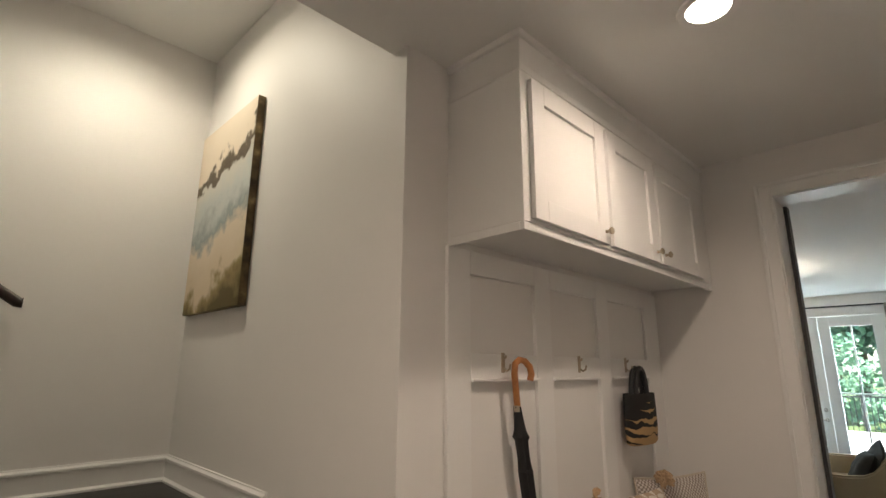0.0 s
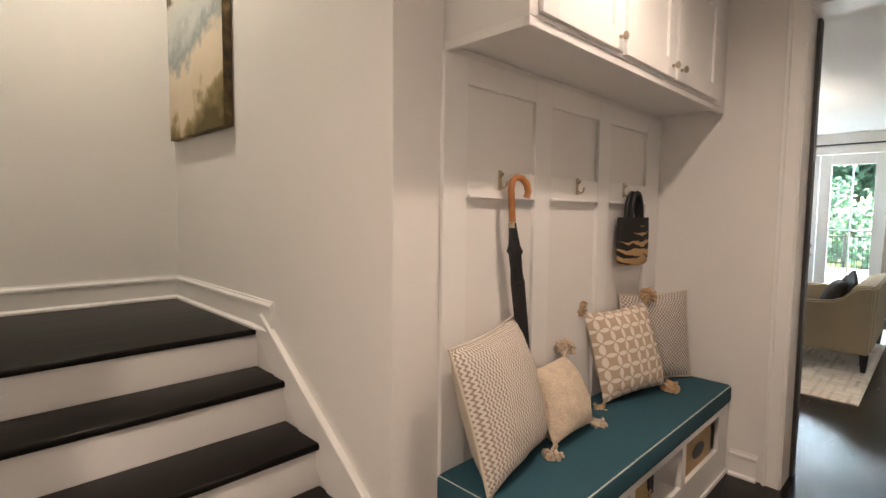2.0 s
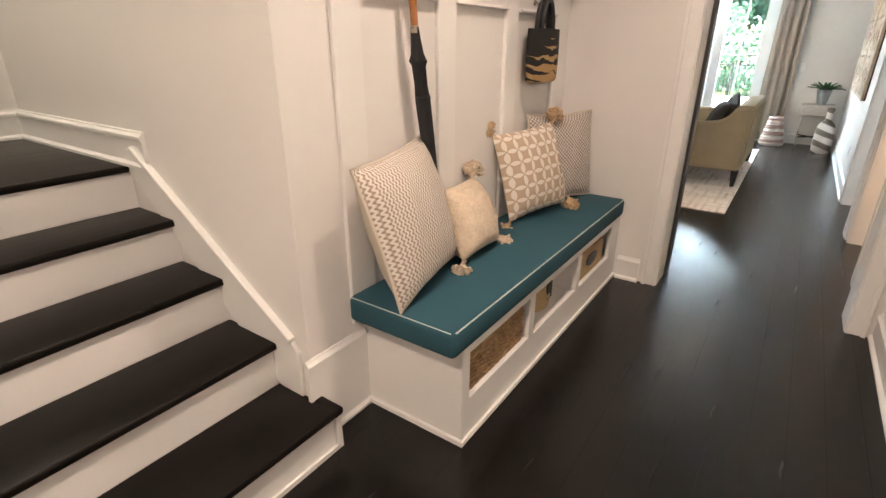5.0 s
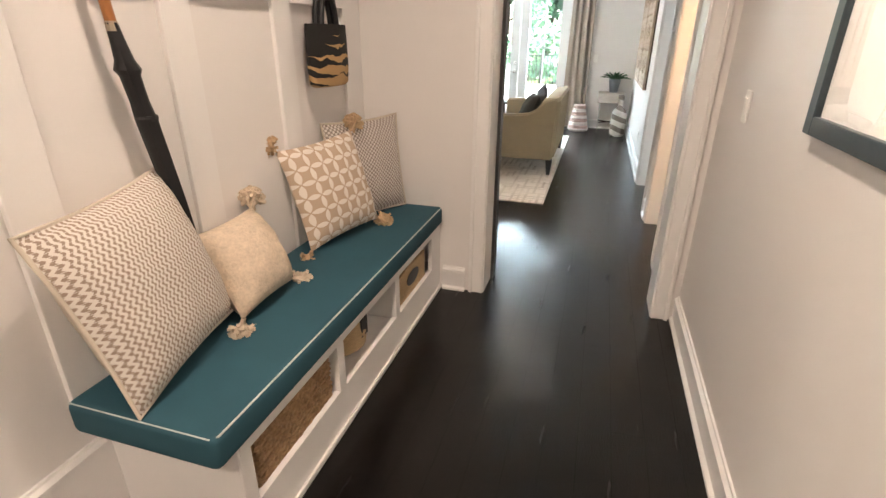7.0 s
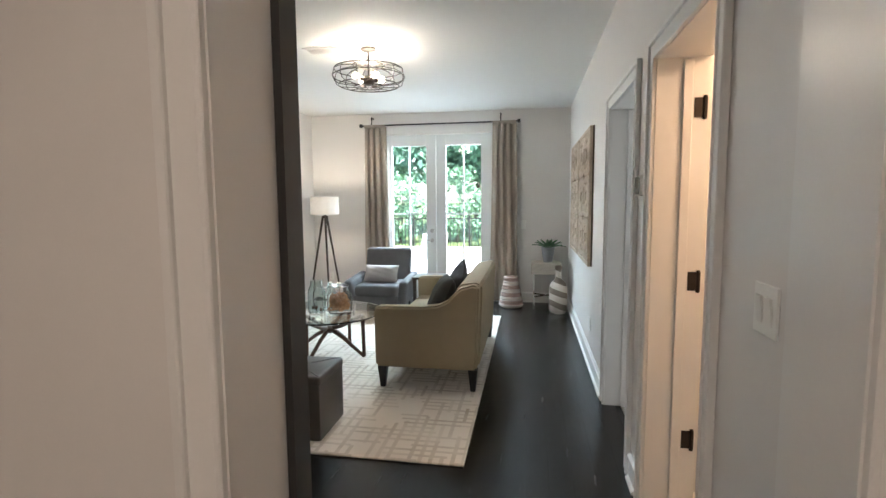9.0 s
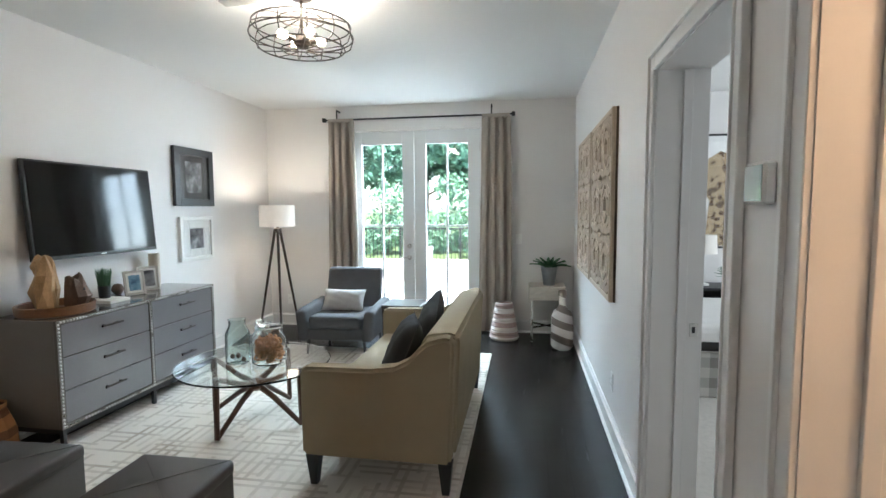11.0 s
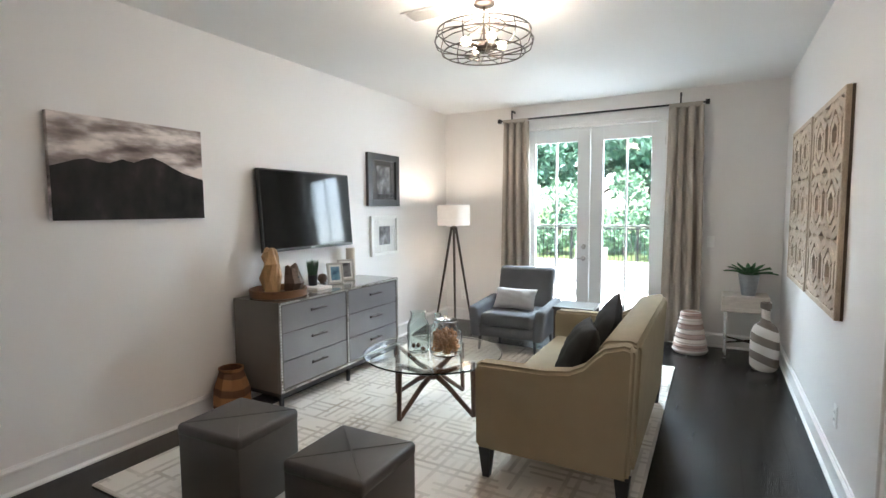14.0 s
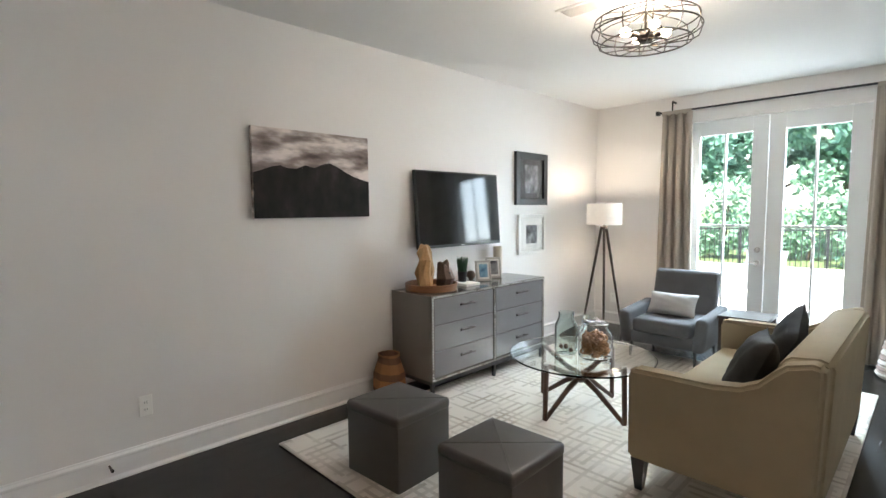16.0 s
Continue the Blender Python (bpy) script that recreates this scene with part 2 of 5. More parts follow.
def small_check():
    m = mat("small_diamond_weave", (0.5, 0.45, 0.4), 0.9, bump=0.35, fine=400)
    _, (x, y, z) = coords(m)
    u = node_math(m, "PINGPONG", node_math(m, "ADD", x, y), 0.011)
    v = node_math(m, "PINGPONG", node_math(m, "SUBTRACT", x, y), 0.011)
    two_tone(m, node_math(m, "GREATER_THAN", node_math(m, "ADD", u, v), 0.0115), (0.3, 0.25, 0.22), (0.68, 0.63, 0.58))
    return m


def rug_pile():
    m = mat("woven_rug", (0.6, 0.55, 0.48), 0.95, bump=0.8, fine=160, spec=0.1)
    n, l = m.node_tree.nodes, m.node_tree.links
    co, (x, y, z) = coords(m)
    lines = []
    for axis, other, pitch, step, seed in ((x, y, 0.062, 0.21, 3.1), (y, x, 0.058, 0.19, 7.7)):
        row = node_math(m, "FLOOR", node_math(m, "DIVIDE", axis, pitch))
        blk = node_math(m, "FLOOR", node_math(m, "DIVIDE", node_math(m, "ADD", other, node_math(m, "MULTIPLY", row, 0.137 + 0.01 * seed)), step))
        hash_ = node_math(m, "FRACT", node_math(m, "MULTIPLY", node_math(m, "SINE", node_math(m, "ADD", node_math(m, "MULTIPLY", row, 12.99), node_math(m, "MULTIPLY", blk, 78.2 + seed))), 437.5))
        thin = node_math(m, "LESS_THAN", node_math(m, "FRACT", node_math(m, "DIVIDE", axis, pitch)), 0.4)
        lines.append(node_math(m, "MULTIPLY", thin, node_math(m, "MULTIPLY", node_math(m, "GREATER_THAN", hash_, 0.38), hash_)))
    worn = n.new("ShaderNodeTexNoise")
    worn.inputs["Scale"].default_value, worn.inputs["Detail"].default_value = 4.5, 6
    l.new(co, worn.inputs["Vector"])
    f = node_math(m, "MULTIPLY", node_math(m, "MAXIMUM", *lines), node_math(m, "MULTIPLY", node_math(m, "SUBTRACT", worn.outputs[0], 0.12), 1.5))
    two_tone(m, f, (0.66, 0.61, 0.545), (0.33, 0.28, 0.225))
    return m


def striped(name, one, two, pitch, slope, level=0.5, wobble=0.0):
    m = mat(name, one, 0.85, bump=0.4, fine=160)
    n, l = m.node_tree.nodes, m.node_tree.links
    co, (x, y, z) = coords(m)
    nz = n.new("ShaderNodeTexNoise")
    nz.inputs["Scale"].default_value = 7
    l.new(co, nz.inputs["Vector"])
    h = node_math(m, "ADD", z, node_math(m, "ADD", node_math(m, "MULTIPLY", x, slope), node_math(m, "MULTIPLY", nz.outputs[0], wobble)))
    two_tone(m, node_math(m, "GREATER_THAN", node_math(m, "FRACT", node_math(m, "DIVIDE", h, pitch)), level), one, two)
    return m


def plaid():
    m = mat("grey_plaid", (0.6, 0.58, 0.55), 0.9, bump=0.3, fine=300)
    _, (x, y, z) = coords(m)
    a = node_math(m, "GREATER_THAN", node_math(m, "FRACT", node_math(m, "DIVIDE", x, 0.16)), 0.5)
    b = node_math(m, "GREATER_THAN", node_math(m, "FRACT", node_math(m, "DIVIDE", z, 0.16)), 0.5)
    two_tone(m, node_math(m, "MULTIPLY", node_math(m, "ADD", a, b), 0.5), (0.55, 0.53, 0.49), (0.24, 0.23, 0.21))
    return m


def clouds(name, stops, scale, stretch=(1, 1, 1), detail=6, rough=0.6):
    """Paint or photograph tones by a soft noise; stops of (place, colour)."""
    m = mat(name, (0.5, 0.5, 0.5), rough, spec=0.2)
    n, l = m.node_tree.nodes, m.node_tree.links
    co = n.new("ShaderNodeTexCoord")
    mp = n.new("ShaderNodeMapping")
    mp.inputs["Scale"].default_value = stretch
    l.new(co.outputs["Object"], mp.inputs[0])
    nz = n.new("ShaderNodeTexNoise")
    nz.inputs["Scale"].default_value, nz.inputs["Detail"].default_value = scale, detail
    l.new(mp.outputs[0], nz.inputs["Vector"])
    ramp = n.new("ShaderNodeValToRGB")
    l.new(nz.outputs[0], ramp.inputs[0])
    el = ramp.color_ramp.elements
    el[0].position, el[0].color = stops[0][0], (*stops[0][1], 1)
    el[1].position, el[1].color = stops[-1][0], (*stops[-1][1], 1)
    for p, c in stops[1:-1]:
        e = el.new(p)
        e.color = (*c, 1)
    l.new(ramp.outputs[0], n["Principled BSDF"].inputs["Base Color"])
    return m


HERRING, PETAL, CHECK, RUG, PLAID = herringbone(), lattice(), small_check(), rug_pile(), plaid()


def tiger_weave():
    m = mat("tan_black_weave", (0.4, 0.3, 0.2), 0.85, bump=0.6, fine=160)
    n, l = m.node_tree.nodes, m.node_tree.links
    co, (x, y, z) = coords(m)
    nz = n.new("ShaderNodeTexNoise")
    nz.inputs["Scale"].default_value = 9
    l.new(co, nz.inputs["Vector"])
    saw = node_math(m, "FRACT", node_math(m, "DIVIDE", node_math(m, "ADD", z, node_math(m, "MULTIPLY", nz.outputs[0], 0.07)), 0.042))
    level = node_math(m, "SUBTRACT", node_math(m, "MULTIPLY", z, 5.2), 0.12)
    side = node_math(m, "MULTIPLY", node_math(m, "ABSOLUTE", y), 3.2)
    two_tone(m, node_math(m, "GREATER_THAN", saw, node_math(m, "SUBTRACT", node_math(m, "ADD", level, side), 0.12)), (0.012, 0.011, 0.01), (0.46, 0.29, 0.13))
    return m


BAGSTRIPE = tiger_weave()
VASESTRIPE = striped("grey_white_band_glaze", (0.62, 0.58, 0.53), (0.2, 0.165, 0.14), 0.16, 0.35, 0.52, 0.02)
BASKETSTRIPE = striped("blush_white_basket_weave", (0.62, 0.56, 0.52), (0.4, 0.29, 0.26), 0.105, 0.0, 0.5, 0.015)
POTSTRIPE = striped("brown_tan_wood_bands", (0.28, 0.125, 0.047), (0.13, 0.056, 0.024), 0.12, 0.12, 0.6, 0.02)
SKYPHOTO = clouds("cloudy_photo", [(0.34, (0.1, 0.075, 0.068)), (0.48, (0.3, 0.245, 0.225)), (0.62, (0.78, 0.7, 0.66))], 3.4, (1, 1.6, 3.2))
ROCKPHOTO = clouds("dark_rock_photo", [(0.3, (0.006, 0.005, 0.005)), (0.6, (0.02, 0.016, 0.015)), (0.75, (0.04, 0.032, 0.03))], 9, (1, 1, 0.6))


def abstract_paint():
    """Slanting washes of cream, blue-grey and umber that run into each other."""
    m = mat("cream_umber_wash_paint", (0.6, 0.5, 0.4), 0.6, bump=0.2, fine=180, spec=0.2)
    n, l = m.node_tree.nodes, m.node_tree.links
    co, (x, y, z) = coords(m)
    big, fine_ = n.new("ShaderNodeTexNoise"), n.new("ShaderNodeTexNoise")
    big.inputs["Scale"].default_value, big.inputs["Detail"].default_value = 3.2, 5
    fine_.inputs["Scale"].default_value, fine_.inputs["Detail"].default_value = 13, 4
    l.new(co, big.inputs["Vector"])
    l.new(co, fine_.inputs["Vector"])
    level = node_math(m, "DIVIDE", node_math(m, "ADD", z, node_math(m, "ADD", 0.61, node_math(m, "MULTIPLY", x, -0.22))), 1.22)
    stir = node_math(m, "ADD", node_math(m, "MULTIPLY", node_math(m, "SUBTRACT", big.outputs[0], 0.5), 0.5), node_math(m, "MULTIPLY", node_math(m, "SUBTRACT", fine_.outputs[0], 0.5), 0.1))
    ramp = n.new("ShaderNodeValToRGB")
    l.new(node_math(m, "ADD", level, stir), ramp.inputs[0])
    el = ramp.color_ramp.elements
    el[0].position, el[0].color = 0.0, (0.12, 0.09, 0.035, 1)
    el[1].position, el[1].color = 1.0, (0.74, 0.64, 0.52, 1)
    for p, c in ((0.09, (0.3, 0.23, 0.1)), (0.15, (0.66, 0.55, 0.41)), (0.36, (0.7, 0.6, 0.47)), (0.44, (0.3, 0.33, 0.33)), (0.54, (0.52, 0.55, 0.53)), (0.68, (0.6, 0.58, 0.52)), (0.71, (0.1, 0.075, 0.05)), (0.76, (0.13, 0.1, 0.07)), (0.79, (0.72, 0.62, 0.5))):
        el.new(p).color = (*c, 1)
    l.new(ramp.outputs[0], n["Principled BSDF"].inputs["Base Color"])
    return m


PAINTING = abstract_paint()
PAINTDARK = clouds("umber_brush_paint", [(0.3, (0.04, 0.03, 0.02)), (0.6, (0.14, 0.1, 0.05)), (0.8, (0.36, 0.27, 0.13))], 14)
PHOTOGREY = clouds("grey_photo", [(0.35, (0.04, 0.04, 0.045)), (0.55, (0.25, 0.25, 0.26)), (0.7, (0.6, 0.6, 0.6))], 9)
PHOTOBLUE = clouds("blue_photo", [(0.35, (0.05, 0.12, 0.22)), (0.55, (0.2, 0.36, 0.5)), (0.7, (0.6, 0.65, 0.65))], 14)
TANSHAPE = clouds("tan_patch_paint", [(0.42, (0.1, 0.06, 0.035)), (0.5, (0.42, 0.32, 0.2))], 16)

# ---- mesh helpers ----


def part(name, bm, material, parent=None, label="", smooth=False):
    me = bpy.data.meshes.new(name)
    bm.to_mesh(me)
    bm.free()
    me.materials.append(material)
    if smooth:
        me.polygons.foreach_set("use_smooth", [True] * len(me.polygons))
        me.set_sharp_from_angle(angle=radians(40))
    ob = new(name, me)
    if parent:
        ob.parent = parent
    if label:
        ob["label"] = label
    return ob


def thing(name, m, label, category, group="", kind=""):
    ob = new(name)
    ob.empty_display_size = 0.05
    ob.matrix_world = m
    return tagged(ob, label, category, group, kind)


def box(x0, y0, z0, x1, y1, z1, bevel=0.0, seg=1, bm=None):
    """A box, bevelled, added to bm or new."""
    b = bmesh.new()
    bmesh.ops.create_cube(b, size=1)
    for v in b.verts:
        v.co = Vector(((x0 + x1) / 2 + v.co.x * (x1 - x0), (y0 + y1) / 2 + v.co.y * (y1 - y0), (z0 + z1) / 2 + v.co.z * (z1 - z0)))
    if bevel:
        bmesh.ops.bevel(b, geom=b.edges[:], offset=bevel, segments=seg, affect="EDGES", profile=0.5)
    return merge(bm, b)


def merge(bm, b):
    if bm is None:
        return b
    tmp = bpy.data.meshes.new("tmp")
    b.to_mesh(tmp)
    b.free()
    bm.from_mesh(tmp)
    bpy.data.meshes.remove(tmp)
    return bm


def lathe(profile, seg=24, bm=None, squash=1.0):
    """A profile of (radius, height) turned round z."""
    b = bmesh.new()
    rings = []
    for r, z in profile:
        rings.append([b.verts.new((r * math.cos(2 * math.pi * k / seg), squash * r * math.sin(2 * math.pi * k / seg), z)) for k in range(seg)])
    for a, c in zip(rings, rings[1:]):
        for k in range(seg):
            b.faces.new((a[k], a[(k + 1) % seg], c[(k + 1) % seg], c[k]))
    hollow = len(profile) > 3 and abs(profile[0][0] - profile[-1][0]) < 1e-6
    for ring, flip in () if hollow else ((rings[0], True), (rings[-1], False)):
        if (ring[0].co.xy).length > 1e-4:
            b.faces.new(ring[::-1] if flip else ring)
    bmesh.ops.remove_doubles(b, verts=b.verts[:], dist=1e-5)
    bmesh.ops.recalc_face_normals(b, faces=b.faces[:])
    return merge(bm, b)


def tube(points, r, seg=8, bm=None, closed=False, ends=None):
    """A round bar along points; ends gives the radius at the last point."""
    b = bmesh.new()
    pts = [Vector(p) for p in points]
    rings, n = [], len(pts)
    side = None
    for i, p in enumerate(pts):
        a, c = (pts[i - 1], pts[(i + 1) % n]) if closed else (pts[max(0, i - 1)], pts[min(n - 1, i + 1)])
        d = (c - a).normalized()
        if side is None:
            side = d.orthogonal().normalized()
        side = (side - d * side.dot(d)).normalized()
        up = d.cross(side)
        rad = r if ends is None else r + (ends - r) * i / (n - 1)
        rings.append([b.verts.new(p + rad * (side * math.cos(2 * math.pi * k / seg) + up * math.sin(2 * math.pi * k / seg))) for k in range(seg)])
    for i in range(n if closed else n - 1):
        a, c = rings[i], rings[(i + 1) % n]
        for k in range(seg):
            b.faces.new((a[k], a[(k + 1) % seg], c[(k + 1) % seg], c[k]))
    if not closed:
        b.faces.new(rings[0][::-1])
        b.faces.new(rings[-1])
    bmesh.ops.recalc_face_normals(b, faces=b.faces[:])
    return merge(bm, b)


def prism(outline, y0, y1, bevel=0.0, seg=2, bm=None):
    """An outline of (x, z) drawn out from y0 to y1."""
    b = bmesh.new()
    f = b.faces.new([b.verts.new((x, y0, z)) for x, z in outline])
    r = bmesh.ops.extrude_face_region(b, geom=[f])
    bmesh.ops.translate(b, verts=[v for v in r["geom"] if isinstance(v, bmesh.types.BMVert)], vec=(0, y1 - y0, 0))
    bmesh.ops.recalc_face_normals(b, faces=b.faces[:])
    if bevel:
        bmesh.ops.bevel(b, geom=[e for e in b.edges if e.calc_face_angle(0) > 0.5], offset=bevel, segments=seg, affect="EDGES")
    return merge(bm, b)


def moved(bm, m):
    bmesh.ops.transform(bm, matrix=m, verts=bm.verts[:])
    return bm


def pillow_mesh(w, h, t, n=14, pinch=0.06, wrinkle=0.008, half=0):
    """A stuffed pillow in the xy plane with pulled-out corners; half 1 or -1 gives one face alone."""
    b = bmesh.new()
    for sgn in ((1, -1) if not half else (half,)):
        grid = []
        for i in range(n + 1):
            row = []
            for j in range(n + 1):
                u, v = 2 * i / n - 1, 2 * j / n - 1
                bulge = max(0.0, (1 - abs(u) ** 2.6) * (1 - abs(v) ** 2.6)) ** 0.55
                x = w / 2 * u * (1 - pinch * (1 - v * v) * abs(u) ** 3)
                y = h / 2 * v * (1 - pinch * (1 - u * u) * abs(v) ** 3)
                z = sgn * (t / 2 * bulge + wrinkle * bulge * math.sin(9 * u + 4 * v + sgn) * math.cos(7 * v - 3 * u))
                row.append(b.verts.new((x, y, z)))
            grid.append(row)
        for i in range(n):
            for j in range(n):
                q = (grid[i][j], grid[i + 1][j], grid[i + 1][j + 1], grid[i][j + 1])
                b.faces.new(q if sgn > 0 else q[::-1])
    if not half:
        bmesh.ops.remove_doubles(b, verts=b.verts[:], dist=1e-4)
    return b


def structure(name, bm, material, smooth=False, label="", category=""):
    return tagged(part(name, bm, material, smooth=smooth), label, category, kind="structure")


def boxes(*list_, bevel=0.0):
    b = bmesh.new()
    for q in list_:
        box(*q, bevel=bevel, bm=b)
    return b

# ---- large structure ----
HALL, LIV, STAIRC = 2.85, 2.74, 3.8
RX, LX, FY = 0.655, -3.15, 9.95
HX = 0.695  # hall face of the east wall
structure("wall_bench", boxes((-1.25, 1.49, 0, -1.13, 3.49, HALL)), WALL)
structure("wall_stair_side", boxes((-3.44, 1.37, 0, -1.13, 1.49, STAIRC)), WALL)
structure("wall_stair_end", boxes((-3.44, -2.1, 0, -3.32, 1.37, STAIRC)), WALL)
structure("wall_stair_near", boxes((-2.2, 0.08, 0, -1.13, 0.2, STAIRC)), WALL)
structure("wall_stair_upper", boxes((-2.2, -2.1, 0, -2.08, 0.08, STAIRC), (-3.32, -2.22, 0, -2.08, -2.1, STAIRC)), WALL)
structure("wall_stair_header", boxes((-1.22, 0.2, HALL + 0.1, -1.13, 1.37, STAIRC)), WALL)
structure("wall_hall_west", boxes((-1.25, -1.72, 0, -1.13, 0.08, HALL)), WALL)
structure("wall_hall_south", boxes((-1.13, -1.72, 0, HX, -1.6, HALL)), WALL)
structure("wall_partition", boxes((-3.27, 3.49, 0, -0.40, 3.70, HALL), (0.58, 3.49, 0, 0.8, 3.70, HALL), (-0.40, 3.49, 2.58, 0.58, 3.70, HALL)), WALL)
structure("wall_east", boxes((HX, -1.72, 0, 0.87, 3.49, HALL), (RX, 3.70, 0, 0.87, 4.33, HALL), (RX, 5.12, 0, 0.87, 5.48, HALL), (RX, 6.36, 0, 0.87, FY, HALL), (RX, 4.33, 2.09, 0.87, 5.12, HALL), (RX, 5.48, 2.09, 0.87, 6.36, HALL), (0.8, 3.49, 0, 0.87, 3.70, HALL)), WALL)
structure("wall_west", boxes((-3.27, 3.70, 0, LX, FY, HALL)), WALL)
structure("wall_north", boxes((-3.27, FY, 0, -2.1, 10.12, HALL), (-0.40, FY, 0, 4.42, 10.12, HALL), (-2.1, FY, 2.47, -0.40, 10.12, HALL)), WALL)
structure("wall_bedroom", boxes((4.3, 5.42, 0, 4.42, FY, HALL), (0.77, 5.3, 0, 4.42, 5.42, HALL)), WALL)
structure("wall_bathroom", boxes((2.4, 3.9, 0, 2.52, 5.3, HALL), (0.77, 3.9, 0, 2.4, 4.02, HALL)), WALL)
structure("ceiling_hall", boxes((-1.22, -1.72, HALL, 0.77, 3.70, HALL + 0.1)), CEIL)
structure("ceiling_living", boxes((-3.27, 3.70, LIV, RX, FY, LIV + 0.1)), CEIL)
structure("ceiling_stair", boxes((-3.44, -2.22, STAIRC, -1.1, 1.49, STAIRC + 0.1)), CEIL)
structure("ceiling_bedroom", boxes((0.77, 3.9, LIV, 4.42, FY, LIV + 0.1)), CEIL)
# unseen slab above the ceilings, added to keep the sun out of the rooms
structure("roof", boxes((-3.6, -2.4, 4.0, 4.6, 10.3, 4.15)), BLACKPAINT)
structure("floor_bedroom", boxes((0.77, 5.3, -0.05, 4.42, FY, 0.0)), CARPET)
structure("floor_bathroom", boxes((0.77, 3.9, -0.05, 2.52, 5.3, 0.0)), PAPER)


def baseboard(x0, y0, x1, y1, nx, ny, z=0.0, h=0.15):
    """A moulded board with a stepped cap and a shoe along a wall from one point to the other, facing (nx, ny)."""
    b = bmesh.new()
    prof = [(0, 0), (0.03, 0), (0.03, 0.012), (0.016, 0.024), (0.016, h - 0.035), (0.022, h - 0.03), (0.022, h - 0.018), (0.01, h - 0.008), (0.008, h), (0, h)]
    rows = []
    for px, py in ((x0, y0), (x1, y1)):
        rows.append([b.verts.new((px + nx * d, py + ny * d, z + e)) for d, e in prof])
    n = len(prof)
    for k in range(n):
        b.faces.new((rows[0][k], rows[0][(k + 1) % n], rows[1][(k + 1) % n], rows[1][k]))
    b.faces.new(rows[0])
    b.faces.new(rows[1][::-1])
    bmesh.ops.recalc_face_normals(b, faces=b.faces[:])
    return structure("baseboard", b, WHITE)


baseboard(LX, 3.70, LX, FY, 1, 0)
baseboard(LX, FY, -2.16, FY, 0, -1)
baseboard(-0.34, FY, RX, FY, 0, -1)
baseboard(RX, 6.46, RX, FY, -1, 0)
baseboard(RX, 5.22, RX, 5.38, -1, 0)
baseboard(RX, 3.70, RX, 4.23, -1, 0)
baseboard(HX, -1.6, HX, 3.49, -1, 0)
baseboard(LX, 3.70, -0.5, 3.70, 0, 1)
baseboard(-0.64, 3.49, -0.5, 3.49, 0, -1)
baseboard(-1.13, 1.345, -1.13, 1.65, 1, 0, 0.0, 0.355)
baseboard(-1.13, -1.6, -1.13, 0.08, 1, 0)
baseboard(-3.32, -0.6, -3.32, 1.37, 1, 0, 0.93, 0.15)
baseboard(-3.32, 1.37, -1.99, 1.37, 0, -1, 0.93, 0.15)


def casing(name, ax, a0, a1, head, face, out, width=0.09):
    """Moulded trim round an opening: ax is the axis along the wall, face the wall's face, out the side it stands on."""
    b = bmesh.new()
    for (d0, d1, t) in ((0.006, width - 0.003, 0.014), (width - 0.022, width - 0.001, 0.026), (0.004, 0.018, 0.019)):
        for lo, hi, z0, z1 in ((a0 - d1, a0 - d0, 0, head + d1), (a1 + d0, a1 + d1, 0, head + d1), (a0 - d0, a1 + d0, head + d0, head + d1)):
            f0, f1 = sorted((face, face + out * t))
            if ax == "x":
                box(lo, f0, z0, hi, f1, z1, bevel=0.003, bm=b)
            else:
                box(f0, lo, z0, f1, hi, z1, bevel=0.003, bm=b)
    return structure(name, b, WHITE)


def liner(name, ax, a0, a1, head, f0, f1, t, material):
    b = bmesh.new()
    for lo, hi, z0, z1 in ((a0 - t, a0, 0, head), (a1, a1 + t, 0, head), (a0 - t, a1 + t, head, head + t)):
        if ax == "x":
            box(lo, f0, z0, hi, f1, z1, bm=b)
        else:
            box(f0, lo, z0, f1, hi, z1, bm=b)
    return structure(name, b, material)


casing("trim_hall_opening", "x", -0.385, 0.565, 2.565, 3.49, -1)
casing("trim_living_opening", "x", -0.385, 0.565, 2.565, 3.70, 1, 0.088)
liner("trim_opening_lining", "x", -0.385, 0.565, 2.565, 3.488, 3.702, 0.015, WHITE)
# narrow dark upright strip along the opening's left edge, living room side
structure("trim_pocket_edge", boxes((-0.384, 3.688, 0.004, -0.366, 3.76, 2.555)), CHARCOAL, label="charcoal edge strip of the hall opening")
casing("trim_bedroom_door", "y", 5.50, 6.34, 2.07, RX, -1)
liner("trim_bedroom_lining", "y", 5.50, 6.34, 2.07, 0.653, 0.872, 0.02, WHITE)
casing("trim_bathroom_door", "y", 4.35, 5.10, 2.07, RX, -1)
liner("trim_bathroom_lining", "y", 4.35, 5.10, 2.07, 0.653, 0.872, 0.02, WHITE)
structure("trim_door_stops", boxes(*[(0.762, y, 0, 0.80, y + 0.014, 2.06) for y in (5.085, 4.351, 6.325, 5.501)], bevel=0.002), WHITE)

